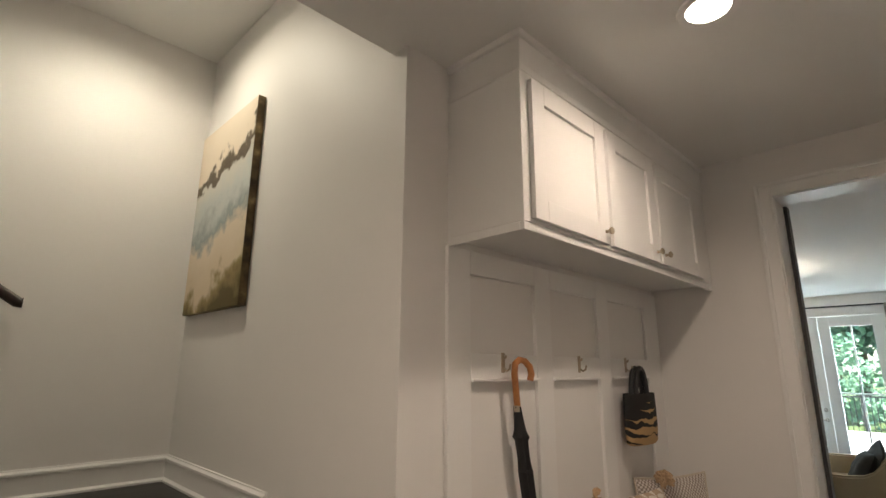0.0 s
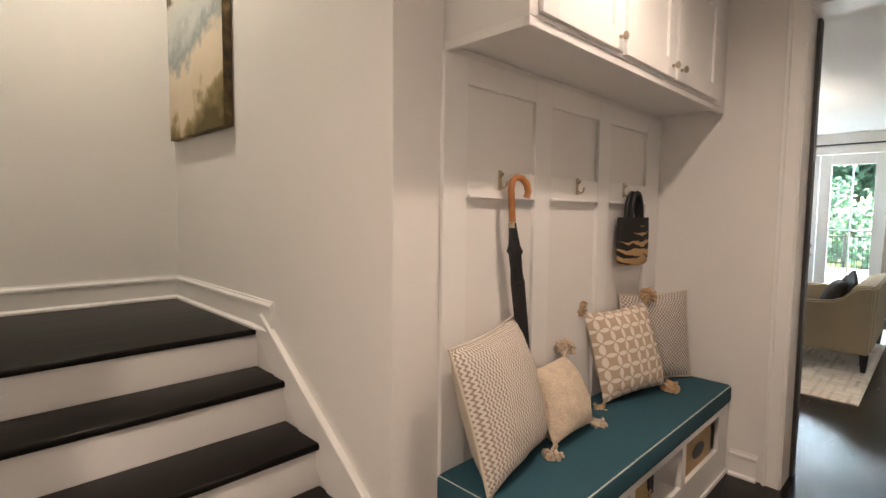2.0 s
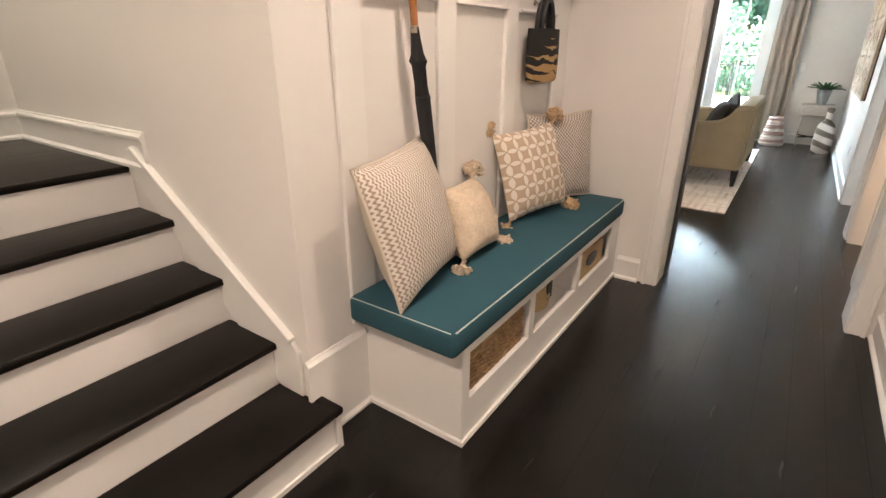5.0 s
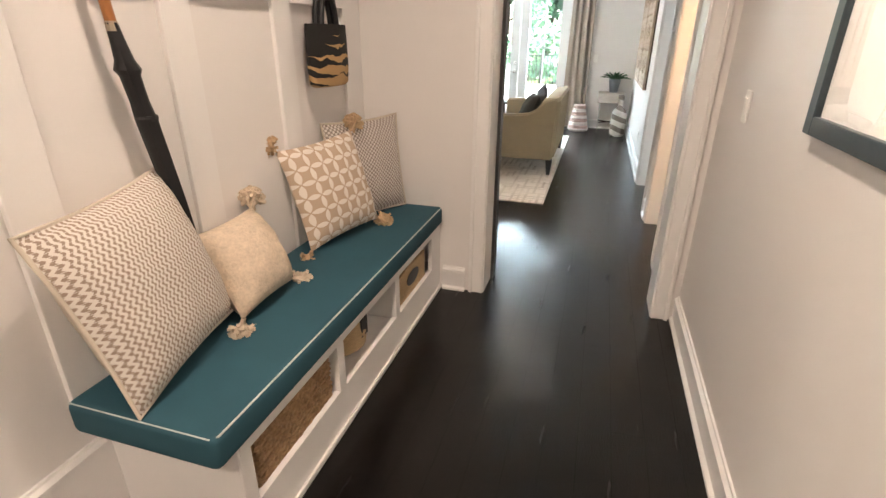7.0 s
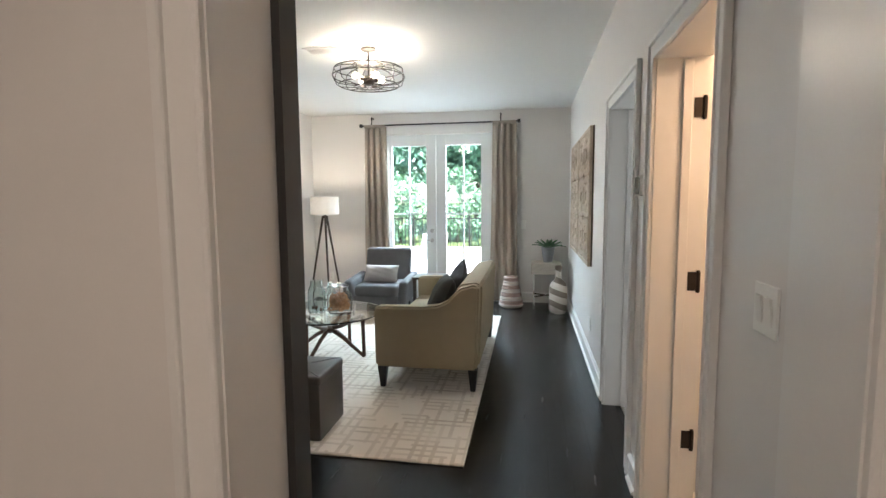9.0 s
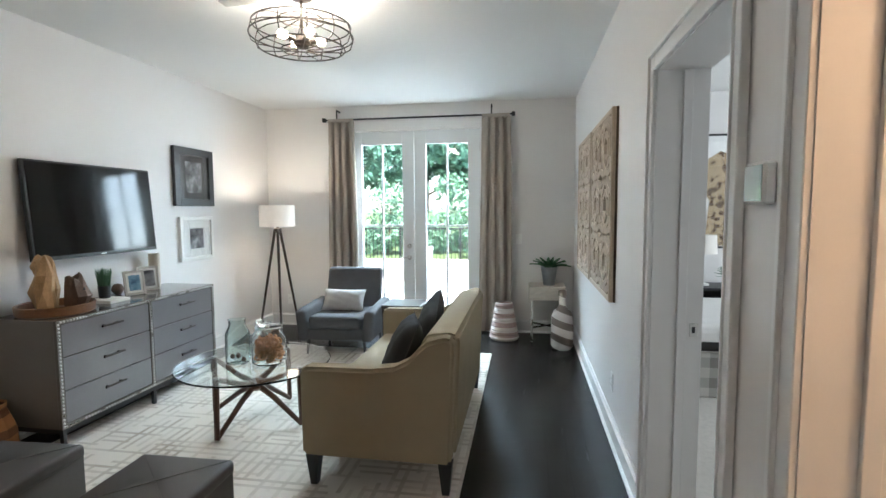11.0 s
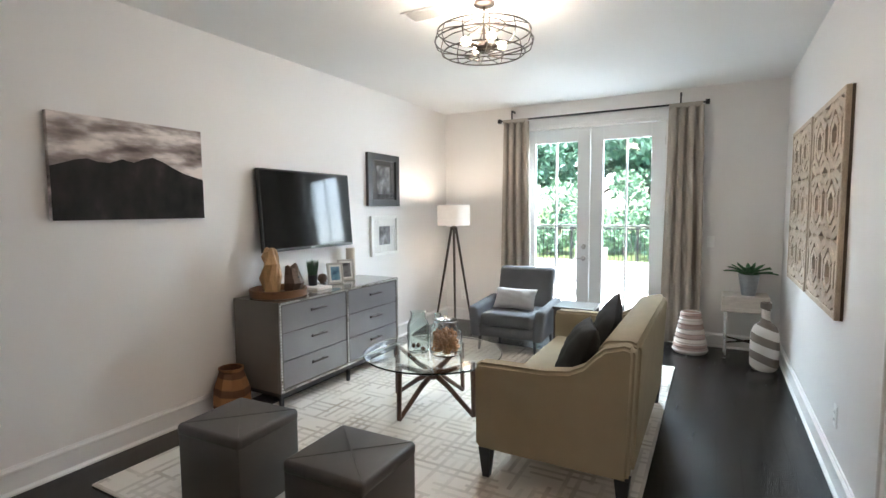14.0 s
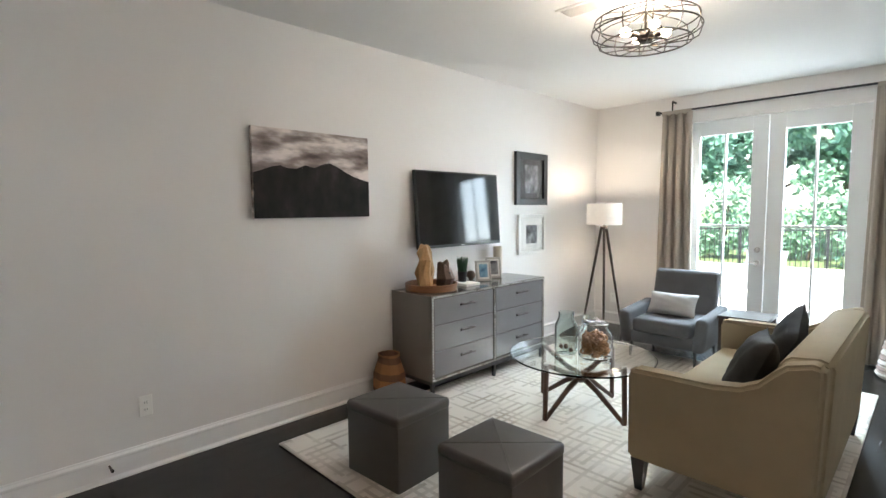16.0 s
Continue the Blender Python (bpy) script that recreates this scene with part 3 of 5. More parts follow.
# bedroom and bathroom doors, swung open into their rooms
def panel_door(name, m, label, width, material):
    d = thing(name, m, label, "door", kind="structure")
    b = boxes((0.0, 0.0, 0.01, width, 0.035, 2.05), bevel=0.002)
    for z0, z1 in ((0.2, 0.95), (1.1, 1.9)):
        for y in (-0.004, 0.035):
            for q in ((0.11, z0, width - 0.11, z0 + 0.02), (0.11, z1 - 0.02, width - 0.11, z1), (0.11, z0, 0.13, z1), (width - 0.13, z0, width - 0.11, z1)):
                box(q[0], y, q[1], q[2], y + 0.004, q[3], bm=b)
    part("leaf", b, material, d)
    for z in (0.366, 1.10, 1.857):
        part("hinge", tube([(-0.006, -0.004, z - 0.05), (-0.006, -0.004, z + 0.05)], 0.008, bm=boxes((-0.012, 0.004, z - 0.05, 0.001, 0.034, z + 0.05))), BRONZE, d, "dark bronze hinge")
    part("latch_plate", boxes((width, 0.008, 0.87, width + 0.003, 0.028, 0.97)), STEEL, d, "brushed steel latch plate")
    part("handle", lathe([(0.025, 0), (0.025, 0.008), (0.01, 0.012), (0.01, 0.035), (0.026, 0.045), (0.028, 0.06), (0.015, 0.072), (0, 0.074)]), BRONZE, d)
    d.children[-1].matrix_local = pose(width - 0.07, 0, 0.93, 90, 0, 0)
    return d


panel_door("door_bathroom", pose(0.86, 5.097, 0, 0, 0, -18), "white panelled bathroom door standing open on bronze hinges", 0.74, HALLPEACH)
panel_door("door_bedroom", pose(0.89, 5.53, 0, 0, 0, 3), "white panelled bedroom door standing open", 0.82, DOORW)
for z in (0.366, 1.10, 1.857):
    hp = thing("hinge_plate", pose(0.832, 5.0985, z), "dark bronze hinge leaf on the bathroom door jamb", "hinge", "bathroom door hinges")
    part("leaf", boxes((-0.022, -0.003, -0.042, 0.024, 0.0, 0.042), bevel=0.001), BRONZE, hp)
    part("knuckle", tube([(0.024, -0.005, -0.042), (0.024, -0.005, 0.042)], 0.007, 8), BRONZE, hp, smooth=True)
sp = thing("strike_plate", pose(0.834, 6.3385, 0.93), "brushed steel strike plate on the bedroom door jamb", "strike plate")
part("plate", boxes((-0.016, -0.003, -0.03, 0.02, 0.0, 0.03), bevel=0.001), STEEL, sp)
part("latch_hole", boxes((-0.006, -0.0036, -0.014, 0.008, -0.003, 0.014)), BLACKPAINT, sp, "dark latch hole")

# stairs
for k in range(5):
    structure("stair_riser", boxes((-1.3 - 0.285 * k if k < 4 else -3.32, 0.2, 0, -1.03 - 0.285 * k, 1.368, 0.186 * (k + 1) - 0.03)), WHITE)


def tread(k):
    z, x1 = 0.186 * (k + 1), -1.005 - 0.285 * k
    x0 = x1 - 0.31 if k < 4 else -3.32
    y1 = 1.368 if k else 1.40
    b = bmesh.new()
    if k == 0:
        box(x0, 0.2, z - 0.03, x1, 1.368, z, bevel=0.012, seg=3, bm=b)
        box(x1 - 0.125, 1.35, z - 0.031, x1 + 0.001, 1.40, z + 0.001, bevel=0.012, seg=3, bm=b)
    else:
        box(x0, 0.2 if k < 4 else -0.1, z - 0.03, x1, y1, z, bevel=0.012, seg=3, bm=b)
    return tagged(part("stair_tread", b, TREAD, smooth=True), "dark stained wooden stair tread with a rounded nose" if k < 4 else "dark stained wooden stair landing", "stair", "flight of stairs", "structure")


for k in range(5):
    tread(k)
structure("stair_upper_steps", boxes(*[(-3.32, -0.1 - 0.28 * (j + 1), 0, -2.2, -0.1 - 0.28 * j, 0.93 + 0.186 * (j + 1)) for j in range(6)]), WHITE)
structure("stair_skirt", prism([(-1.17, 0.186), (-1.17, 0.37), (-1.205, 0.41), (-2.09, 1.0), (-2.15, 1.0), (-2.15, 0.9), (-1.2, 0.1)], 1.352, 1.37, 0.002, 1), WHITE)
structure("stair_skirt_cap", moved(boxes((-0.535, 1.34, -0.012, 0.535, 1.37, 0.012), bevel=0.004), Matrix.Translation((-1.645, 0, 0.712)) @ pose(0, 0, 0, 0, 33.7, 0)), WHITE)
structure("stair_foot_trim", boxes((-1.06, 0.2, 0, -1.02, 1.375, 0.02), (-1.13, 1.37, 0, -1.02, 1.395, 0.15)), WHITE)

rail = thing("handrail", pose(-3.25, 0.53, 1.93), "dark wooden handrail on the stair wall", "handrail")
part("bar", tube([(0, 0.0, 0), (0, -0.02, 0.0), (0, -1.6, 1.05)], 0.028, 10), DARKWOOD, rail, smooth=True)
part("bracket", tube([(-0.07, -0.2, 0.0), (-0.03, -0.2, 0.02), (0, -0.2, 0.1)], 0.01), BRONZE, rail, "dark metal bracket")

# downlights
# the second hall fixture is added where the unseen rear fill lamp hangs
for name, x, y, z in (("hall", -0.22, 1.985, HALL), ("hall", -0.22, -0.3, HALL), ("stair", -2.62, 0.75, STAIRC)):
    d = thing("downlight", pose(x, y, z), "round recessed ceiling downlight, lit, white trim", "light", "recessed lights")
    part("trim_ring", lathe([(0.075, -0.006), (0.1, -0.006), (0.103, 0.0), (0.075, 0.0)], 32), WHITE, d)
    part("lens", lathe([(0.0, -0.004), (0.072, -0.004), (0.074, -0.001)], 32), DOWNGLOW, d, "glowing lens")

# ---- mudroom bench wall ----
BX = -1.13
stiles = [(1.587, 1.714), (2.151, 2.275), (2.714, 2.838), (3.30, 3.49)]
b = boxes(*[(BX, a, 0.40, BX + 0.018, c, 2.07) for a, c in stiles], bevel=0.002)
for (a, c), (e, f) in zip(stiles, stiles[1:]):
    for z0, z1 in ((0.40, 0.5), (1.566, 1.664), (1.974, 2.07)):
        box(BX, c, z0, BX + 0.018, e, z1, bevel=0.002, bm=b)
    box(BX, c, 1.556, BX + 0.03, e, 1.567, bevel=0.002, bm=b)
structure("trim_board_and_batten", b, WHITE, label="white board-and-batten panelling above the bench")

bench = thing("storage_bench", pose(0, 0, 0), "white built-in storage bench with three open cubbies", "bench")
FX = -0.66
part("end_panel", boxes((BX, 1.65, 0.0, FX, 1.675, 0.40), bevel=0.002), WHITE, bench)
part("end_panel", boxes((BX, 3.465, 0.0, FX, 3.488, 0.40), bevel=0.002), WHITE, bench)
part("top", boxes((BX, 1.65, 0.40, FX, 3.488, 0.425), bevel=0.002), WHITE, bench)
part("bottom_shelf", boxes((BX, 1.675, 0.15, FX - 0.02, 3.465, 0.17)), WHITE, bench)
part("back_panel", boxes((BX, 1.675, 0.17, BX + 0.01, 3.465, 0.40)), WHITE, bench)
part("face_frame", boxes((FX - 0.02, 1.66, 0.0, FX + 0.002, 3.48, 0.185), (FX - 0.02, 1.66, 0.385, FX + 0.002, 3.48, 0.42), *[(FX - 0.02, y0, 0.185, FX + 0.002, y1, 0.385) for y0, y1 in ((1.652, 1.70), (2.20, 2.25), (2.77, 2.82), (3.32, 3.48))]), WHITE, bench)
for y in (2.21, 2.78):
    part("divider", boxes((BX + 0.01, y, 0.17, FX - 0.02, y + 0.02, 0.40)), WHITE, bench)
part("shoe_moulding", boxes((BX, 1.635, 0, FX + 0.012, 1.65, 0.025), (FX + 0.002, 1.635, 0, FX + 0.014, 3.488, 0.025), bevel=0.003), WHITE, bench)

cush = thing("bench_cushion", pose(-0.885, 2.55, 0.425), "teal canvas bench cushion with white stitched piping", "cushion")
part("pad", box(-0.235, -0.985, 0, 0.245, 0.925, 0.105, bevel=0.022, seg=3), TEAL, cush, smooth=True)
zc = 0.098
edge = [(-0.225, -0.975, zc), (0.225, -0.975, zc), (0.238, -0.96, zc), (0.238, 0.90, zc), (0.225, 0.915, zc)]
part("piping", tube(edge, 0.0032, 6, bm=tube([(p[0], p[1], 0.012) for p in edge], 0.0025, 6)), PIPING, cush, "white stitched piping")

# wall cabinets
cab = thing("wall_cabinet", pose(0, 0, 0), "white wall cabinet with three shaker doors and crown moulding", "cabinet")
CX, CZ, CT = -0.762, 2.07, 2.70
part("body", boxes((BX, 1.60, CZ + 0.031, CX, 3.488, CT), (CX - 0.02, 1.60, CZ, CX, 3.488, CZ + 0.03), (BX, 1.60, CZ, CX - 0.02, 1.62, CZ + 0.031), bevel=0.002), WHITE, cab)
part("crown_moulding", boxes((BX, 1.595, CT - 0.02, CX + 0.006, 3.488, CT + 0.012), (BX, 1.602, CT + 0.012, CX + 0.002, 3.488, CT + 0.12), (BX, 1.588, CT + 0.12, CX + 0.014, 3.488, HALL), bevel=0.003), WHITE, cab)
for i, (y0, y1) in enumerate(((1.645, 2.185), (2.215, 2.70), (2.73, 3.30))):
    d = part("door", boxes((CX, y0 + 0.07, 2.185, CX + 0.008, y1 - 0.07, 2.585)), WHITE, cab)
    for q in ((y0, 2.115, y0 + 0.08, 2.655), (y1 - 0.08, 2.115, y1, 2.655)):
        part("stile", boxes((CX, q[0], q[1], CX + 0.02, q[2], q[3]), bevel=0.0015), WHITE, d)
    for z in (2.115, 2.575):
        part("rail", boxes((CX, y0 + 0.08, z, CX + 0.0195, y1 - 0.08, z + 0.08), bevel=0.0015), WHITE, d)
    ky = (y1 - 0.035, y1 - 0.035, y0 + 0.035)[i]
    k = part("knob", lathe([(0.008, 0), (0.006, 0.012), (0.015, 0.02), (0.016, 0.028), (0.008, 0.033), (0, 0.034)], 16), BRASS, d, "small round nickel knob", smooth=True)
    k.matrix_local = pose(CX + 0.02, ky, 2.165, 0, 90, 0)


def coat_hook(y, z):
    h = thing("coat_hook", pose(BX + 0.018, y, z), "brushed nickel double coat hook on white panelling", "hook", "coat hooks")
    part("plate", boxes((0, -0.012, -0.035, 0.006, 0.012, 0.045), bevel=0.003), BRASS, h)
    part("arm", tube([(0.004, 0, -0.015), (0.022, 0, -0.028), (0.036, 0, -0.02), (0.041, 0, 0.0)], 0.0045, 8), BRASS, h, smooth=True)
    part("arm", tube([(0.004, 0, 0.02), (0.016, 0, 0.024), (0.02, 0, 0.034)], 0.0045, 8), BRASS, h, smooth=True)
    return h


for y in (1.905, 2.503, 3.0):
    coat_hook(y, 1.625)

umb = thing("umbrella", pose(-1.065, 1.935, 1.46), "black folded umbrella with a bent wooden crook handle", "umbrella")
crook = [(0.03, 0.05, 0.10), (0.034, 0.055, 0.125), (0.03, 0.05, 0.155), (0.02, 0.03, 0.178), (0.01, 0.008, 0.182), (0.002, -0.01, 0.165), (0, -0.013, 0.13), (0, 0, 0.0)]
part("handle", tube(crook, 0.014, 12), HANDLEWOOD, umb, "bent orange-brown wooden handle", smooth=True)
part("collar", lathe([(0.015, -0.02), (0.015, 0.004)], 12), BRASS, umb)
b = bmesh.new()
canopy = lathe([(0.015, 0.0), (0.019, -0.05), (0.024, -0.09), (0.034, -0.115), (0.026, -0.13), (0.024, -0.2), (0.028, -0.25), (0.024, -0.5), (0.018, -0.75), (0.012, -0.86), (0.004, -0.9)], 14)
for v in canopy.verts:
    v.co.x *= 1 + 0.22 * math.cos(5 * math.atan2(v.co.y, v.co.x) + 4 * v.co.z)
    v.co.y += -0.175 * v.co.z
part("canopy", canopy, UMBRELLA, umb, "rolled black nylon canopy", smooth=True)
part("strap", moved(lathe([(0.029, -0.008), (0.031, 0), (0.029, 0.008)], 14), pose(0, 0.043, -0.245)), UMBRELLA, umb)

bag = thing("handbag", pose(-1.06, 3.03, 1.22), "small woven bucket bag with black and tan stripes", "bag")
body = lathe([(0.0, 0.0), (0.085, 0.0), (0.098, 0.012), (0.104, 0.08), (0.103, 0.18), (0.1, 0.26), (0.095, 0.26), (0.09, 0.05), (0.0, 0.03)], 28, squash=1.25)
part("body", moved(body, pose(0, 0, 0) @ Matrix.Diagonal((0.52, 1.28, 1, 1))), BAGSTRIPE, bag, smooth=True)
arc = [(0.0, 0.068 * math.cos(a), 0.235 + 0.16 * math.sin(a)) for a in [math.pi * k / 14 for k in range(15)]]
for dx in (-0.012, 0.016):
    part("strap", tube([(dx, p[1], p[2]) for p in arc], 0.0135, 8), UMBRELLA, bag, "thick black handle", smooth=True)


def pillow(m, label, size, thick, face, back, tassels=None, trim=None):
    p = thing("throw_pillow", m, label, "pillow", "pillows on the bench")
    w, h = size
    part("front", pillow_mesh(w, h, thick, half=1), face, p, smooth=True)
    part("back", pillow_mesh(w, h, thick, half=-1), back, p, smooth=True)
    if trim:
        rim = []
        for k in range(48):
            a = 2 * math.pi * k / 48
            s = max(abs(math.cos(a)), abs(math.sin(a)))
            u, v = math.cos(a) / s, math.sin(a) / s
            rim.append((w / 2 * u * (1 - 0.06 * (1 - v * v)), h / 2 * v * (1 - 0.06 * (1 - u * u)), 0))
        part("edge_trim", tube(rim, 0.006, 6, closed=True), trim, p)
    for sx, sy in tassels or ():
        t = bmesh.new()
        rnd = random.Random(int(sx * 3 + sy * 7 + 20))
        base = Vector((sx * w / 2 * 0.97, sy * h / 2 * 0.97, 0))
        heart = base + Vector((sx * 0.03, sy * 0.03, 0))
        for _ in range(150):
            d = Vector((rnd.gauss(0, 1), rnd.gauss(0, 1), rnd.gauss(0, 1))).normalized()
            d = (d + Vector((sx, sy, 0)) * 0.55).normalized()
            tip = heart + d * rnd.uniform(0.038, 0.056)
            tube([base + (heart - base) * rnd.random() * 0.8, (heart + tip) / 2, tip], 0.005, 4, bm=t, ends=0.008)
        part("tassel", t, tassels_mat(face), p, "fluffy tan yarn tassel")
    return p


def tassels_mat(face):
    return CREAM if face is CREAM else TASSEL


def leaning(centre, across, normal, spin=0):
    """A pose whose x runs along across, z along normal, centred, then spun round the normal."""
    z = Vector(normal).normalized()
    x = Vector(across)
    x = (x - z * x.dot(z)).normalized()
    y = z.cross(x)
    m = Matrix((x, y, z)).transposed().to_4x4()
    return Matrix.Translation(centre) @ m @ pose(0, 0, 0, 0, 0, spin)


pillow(leaning((-0.985, 1.79, 0.80), (-0.165, 0.43, 0.075), (0.92, 0.16, 0.27), -8), "square herringbone throw pillow in brown and cream", (0.50, 0.52), 0.2, HERRING, BACKCLOTH, trim=BACKCLOTH)
pillow(leaning((-0.99, 2.20, 0.69), (-0.12, 0.95, 0.0), (0.85, 0.06, 0.45), -3), "small fluffy cream throw pillow with corner tassels", (0.34, 0.32), 0.2, CREAM, CREAM, ((1, 1), (-1, -1), (-1, 1), (1, -1)))
pillow(leaning((-1.0, 2.86, 0.775), (0.17, 0.5, -0.0), (0.9, -0.3, 0.28), 4), "tan and white petal print pillow with corner tassels", (0.46, 0.46), 0.17, PETAL, BACKCLOTH, ((1, 1), (-1, -1), (-1, 1), (1, -1)))
pillow(leaning((-0.985, 3.22, 0.79), (0.2, 0.46, 0), (0.9, -0.4, 0.12)), "square pillow in a small grey diamond weave", (0.5, 0.51), 0.12, CHECK, BACKCLOTH, trim=BACKCLOTH)

# baskets in the cubbies
def woven_bin(y, label):
    d = thing("storage_basket", pose(-0.89, y, 0.17), label, "basket", "baskets under the bench")
    part("body", boxes((-0.19, -0.225, 0, 0.2, 0.225, 0.012), (0.188, -0.225, 0, 0.2, 0.225, 0.185), (-0.19, -0.225, 0, -0.178, 0.225, 0.185), (-0.178, -0.225, 0.01, 0.188, -0.213, 0.185), (-0.178, 0.213, 0.01, 0.188, 0.225, 0.185), bevel=0.004), SEAGRASS, d)
    for i in range(9):
        z = 0.012 + 0.02 * i
        cord = tube([(0.202 + 0.004 * math.sin(k * 1.9 + i * 1.6), -0.22 + 0.44 * k / 22, z + 0.004 * math.cos(k * 2.3 + i)) for k in range(23)], 0.0085, 5)
        part("woven_cord", cord, SEAGRASS, d)
    return d


woven_bin(1.96, "seagrass storage basket standing in a bench cubby")
tote = thing("round_tote", pose(-0.83, 2.50, 0.17), "tan round woven tote with a black leather flap", "bag")
part("body", lathe([(0, 0), (0.1, 0), (0.125, 0.02), (0.135, 0.09), (0.12, 0.16), (0.112, 0.16), (0.12, 0.09), (0, 0.02)], 24), ROPE, tote, smooth=True)
part("flap", moved(lathe([(0.02, -0.01), (0.05, 0.0), (0.055, 0.012), (0.03, 0.022), (0, 0.024)], 12), pose(0.07, 0.02, 0.165, 15, 40, 0)), UMBRELLA, tote, "black leather flap", smooth=True)
part("flap", moved(boxes((-0.004, -0.03, -0.06, 0.004, 0.03, 0.03), bevel=0.003), pose(0.128, 0.01, 0.13)), UMBRELLA, tote)
crate = thing("storage_basket", pose(-0.86, 3.06, 0.17), "wicker basket with a dark oval handle hole", "basket", "baskets under the bench")
part("body", boxes((-0.17, -0.2, 0, 0.18, 0.2, 0.012), (0.168, -0.2, 0, 0.18, 0.2, 0.17), (-0.17, -0.2, 0, -0.158, 0.2, 0.17), (-0.158, -0.2, 0, 0.168, -0.188, 0.17), (-0.158, 0.188, 0, 0.168, 0.2, 0.17), bevel=0.003), ROPE, crate)
part("handle_slot", moved(lathe([(0, 0), (0.05, 0), (0.052, 0.004), (0, 0.005)], 20), pose(0.179, 0, 0.10, 0, 90, 0) @ Matrix.Diagonal((0.75, 1.7, 1, 1))), BLACKPAINT, crate, "dark oval handle opening")

# hall wall: picture and switches
def framed(name, m, label, w, h, wide, deep, frame_m, mat_m, art, art_w, art_h, group=""):
    """A picture in the xz plane facing -y, its back on y = 0."""
    p = thing(name, m, label, "picture", group)
    part("frame", boxes((-w / 2, -deep, -h / 2, -w / 2 + wide, 0, h / 2), (w / 2 - wide, -deep, -h / 2, w / 2, 0, h / 2), (-w / 2 + wide, -deep, -h / 2, w / 2 - wide, 0, -h / 2 + wide), (-w / 2 + wide, -deep, h / 2 - wide, w / 2 - wide, 0, h / 2), bevel=0.002), frame_m, p)
    part("mat_board", boxes((-w / 2 + wide, -deep * 0.4, -h / 2 + wide, w / 2 - wide, -0.002, h / 2 - wide)), mat_m, p)
    part("print", boxes((-art_w / 2, -deep * 0.4 - 0.003, -art_h / 2, art_w / 2, -deep * 0.4, art_h / 2)), art, p)
    g = part("glazing", boxes((-w / 2 + wide, -deep * 0.62, -h / 2 + wide, w / 2 - wide, -deep * 0.62 + 0.002, h / 2 - wide)), GLASS, p)
    g.visible_shadow = False
    return p


framed("framed_print", pose(HX, 1.86, 1.675, 0, 0, -90), "large print in a dark blue-grey frame with a wide white mat", 1.02, 0.93, 0.045, 0.03, BLUEFRAME, PAPER, PHOTOGREY, 0.44, 0.4)


def wall_plate(m, label, toggles, outlet=False):
    p = thing("outlet" if outlet else "light_switch", m, label, "outlet" if outlet else "switch")
    w = 0.07 if toggles == 1 else 0.116
    part("plate", boxes((-w / 2, -0.0065, -0.06, w / 2, 0, 0.06), bevel=0.003), PLASTIC, p)
    for k in range(toggles):
        x = (k - (toggles - 1) / 2) * 0.046
        if outlet:
            for z in (-0.02, 0.02):
                part("socket", boxes((x - 0.016, -0.009, z - 0.014, x + 0.016, -0.006, z + 0.014), bevel=0.002), PLASTIC, p)
                for dx in (-0.006, 0.006):
                    part("slot", boxes((x + dx - 0.0012, -0.0096, z - 0.005, x + dx + 0.0012, -0.009, z + 0.006)), BLACKPAINT, p, "dark slot")
        else:
            part("rocker", moved(boxes((-0.016, -0.006, -0.033, 0.016, 0.0, 0.033), bevel=0.002), pose(x, -0.005, 0, 6, 0, 0)), PLASTIC, p)
    return p


wall_plate(pose(HX, 3.05, 1.195, 0, 0, -90), "white light switch plate on the hall wall", 1)
wall_plate(pose(RX, 3.98, 1.21, 0, 0, -90), "white double rocker switch plate", 2)
wall_plate(pose(LX, 4.684, 0.37, 0, 0, 90), "white wall outlet above the baseboard", 1, True)
wall_plate(pose(RX, 7.27, 0.36, 0, 0, -90), "white wall outlet above the baseboard", 1, True)
wall_plate(pose(-2.89, FY, 0.33, 0, 0, 0), "white wall outlet beside the floor lamp", 1, True)
wall_plate(pose(0.02, FY, 1.12, 0, 0, 0), "white light switch beside the curtain", 1)
ds = thing("door_stop", pose(LX + 0.016, 4.49, 0.085), "small dark spring door stop on the baseboard", "door stop")
part("spring", tube([(0, 0, 0), (0.06, 0, 0)], 0.006, 8), BRONZE, ds)
part("tip", tube([(0.06, 0, 0), (0.075, 0, 0)], 0.009, 8), BLACKPAINT, ds)
th = thing("thermostat", pose(RX, 5.30, 1.53, 0, 0, -90), "small white wall thermostat with a glossy face", "thermostat")
part("case", boxes((-0.055, -0.028, -0.05, 0.055, 0, 0.05), bevel=0.006), PLASTIC, th)
part("screen", boxes((-0.046, -0.03, -0.042, 0.046, -0.0281, 0.042)), MIRRORED, th, "glossy reflective display")

art = thing("canvas_painting", pose(-2.80, 1.368, 2.53), "tall abstract canvas in cream, umber and blue-grey", "painting")
part("canvas", boxes((-0.44, -0.045, -0.61, 0.40, 0, 0.61), bevel=0.003), PAINTING, art)
part("side_edge", boxes((0.4005, -0.045, -0.61, 0.404, -0.001, 0.61)), PAINTDARK, art)

# ---- living room ----
rug = tagged(part("area_rug", box(-2.86, 5.34, 0.001, -0.23, 8.97, 0.014, bevel=0.005), RUG), "pale woven rug with broken brown grid lines", "rug")


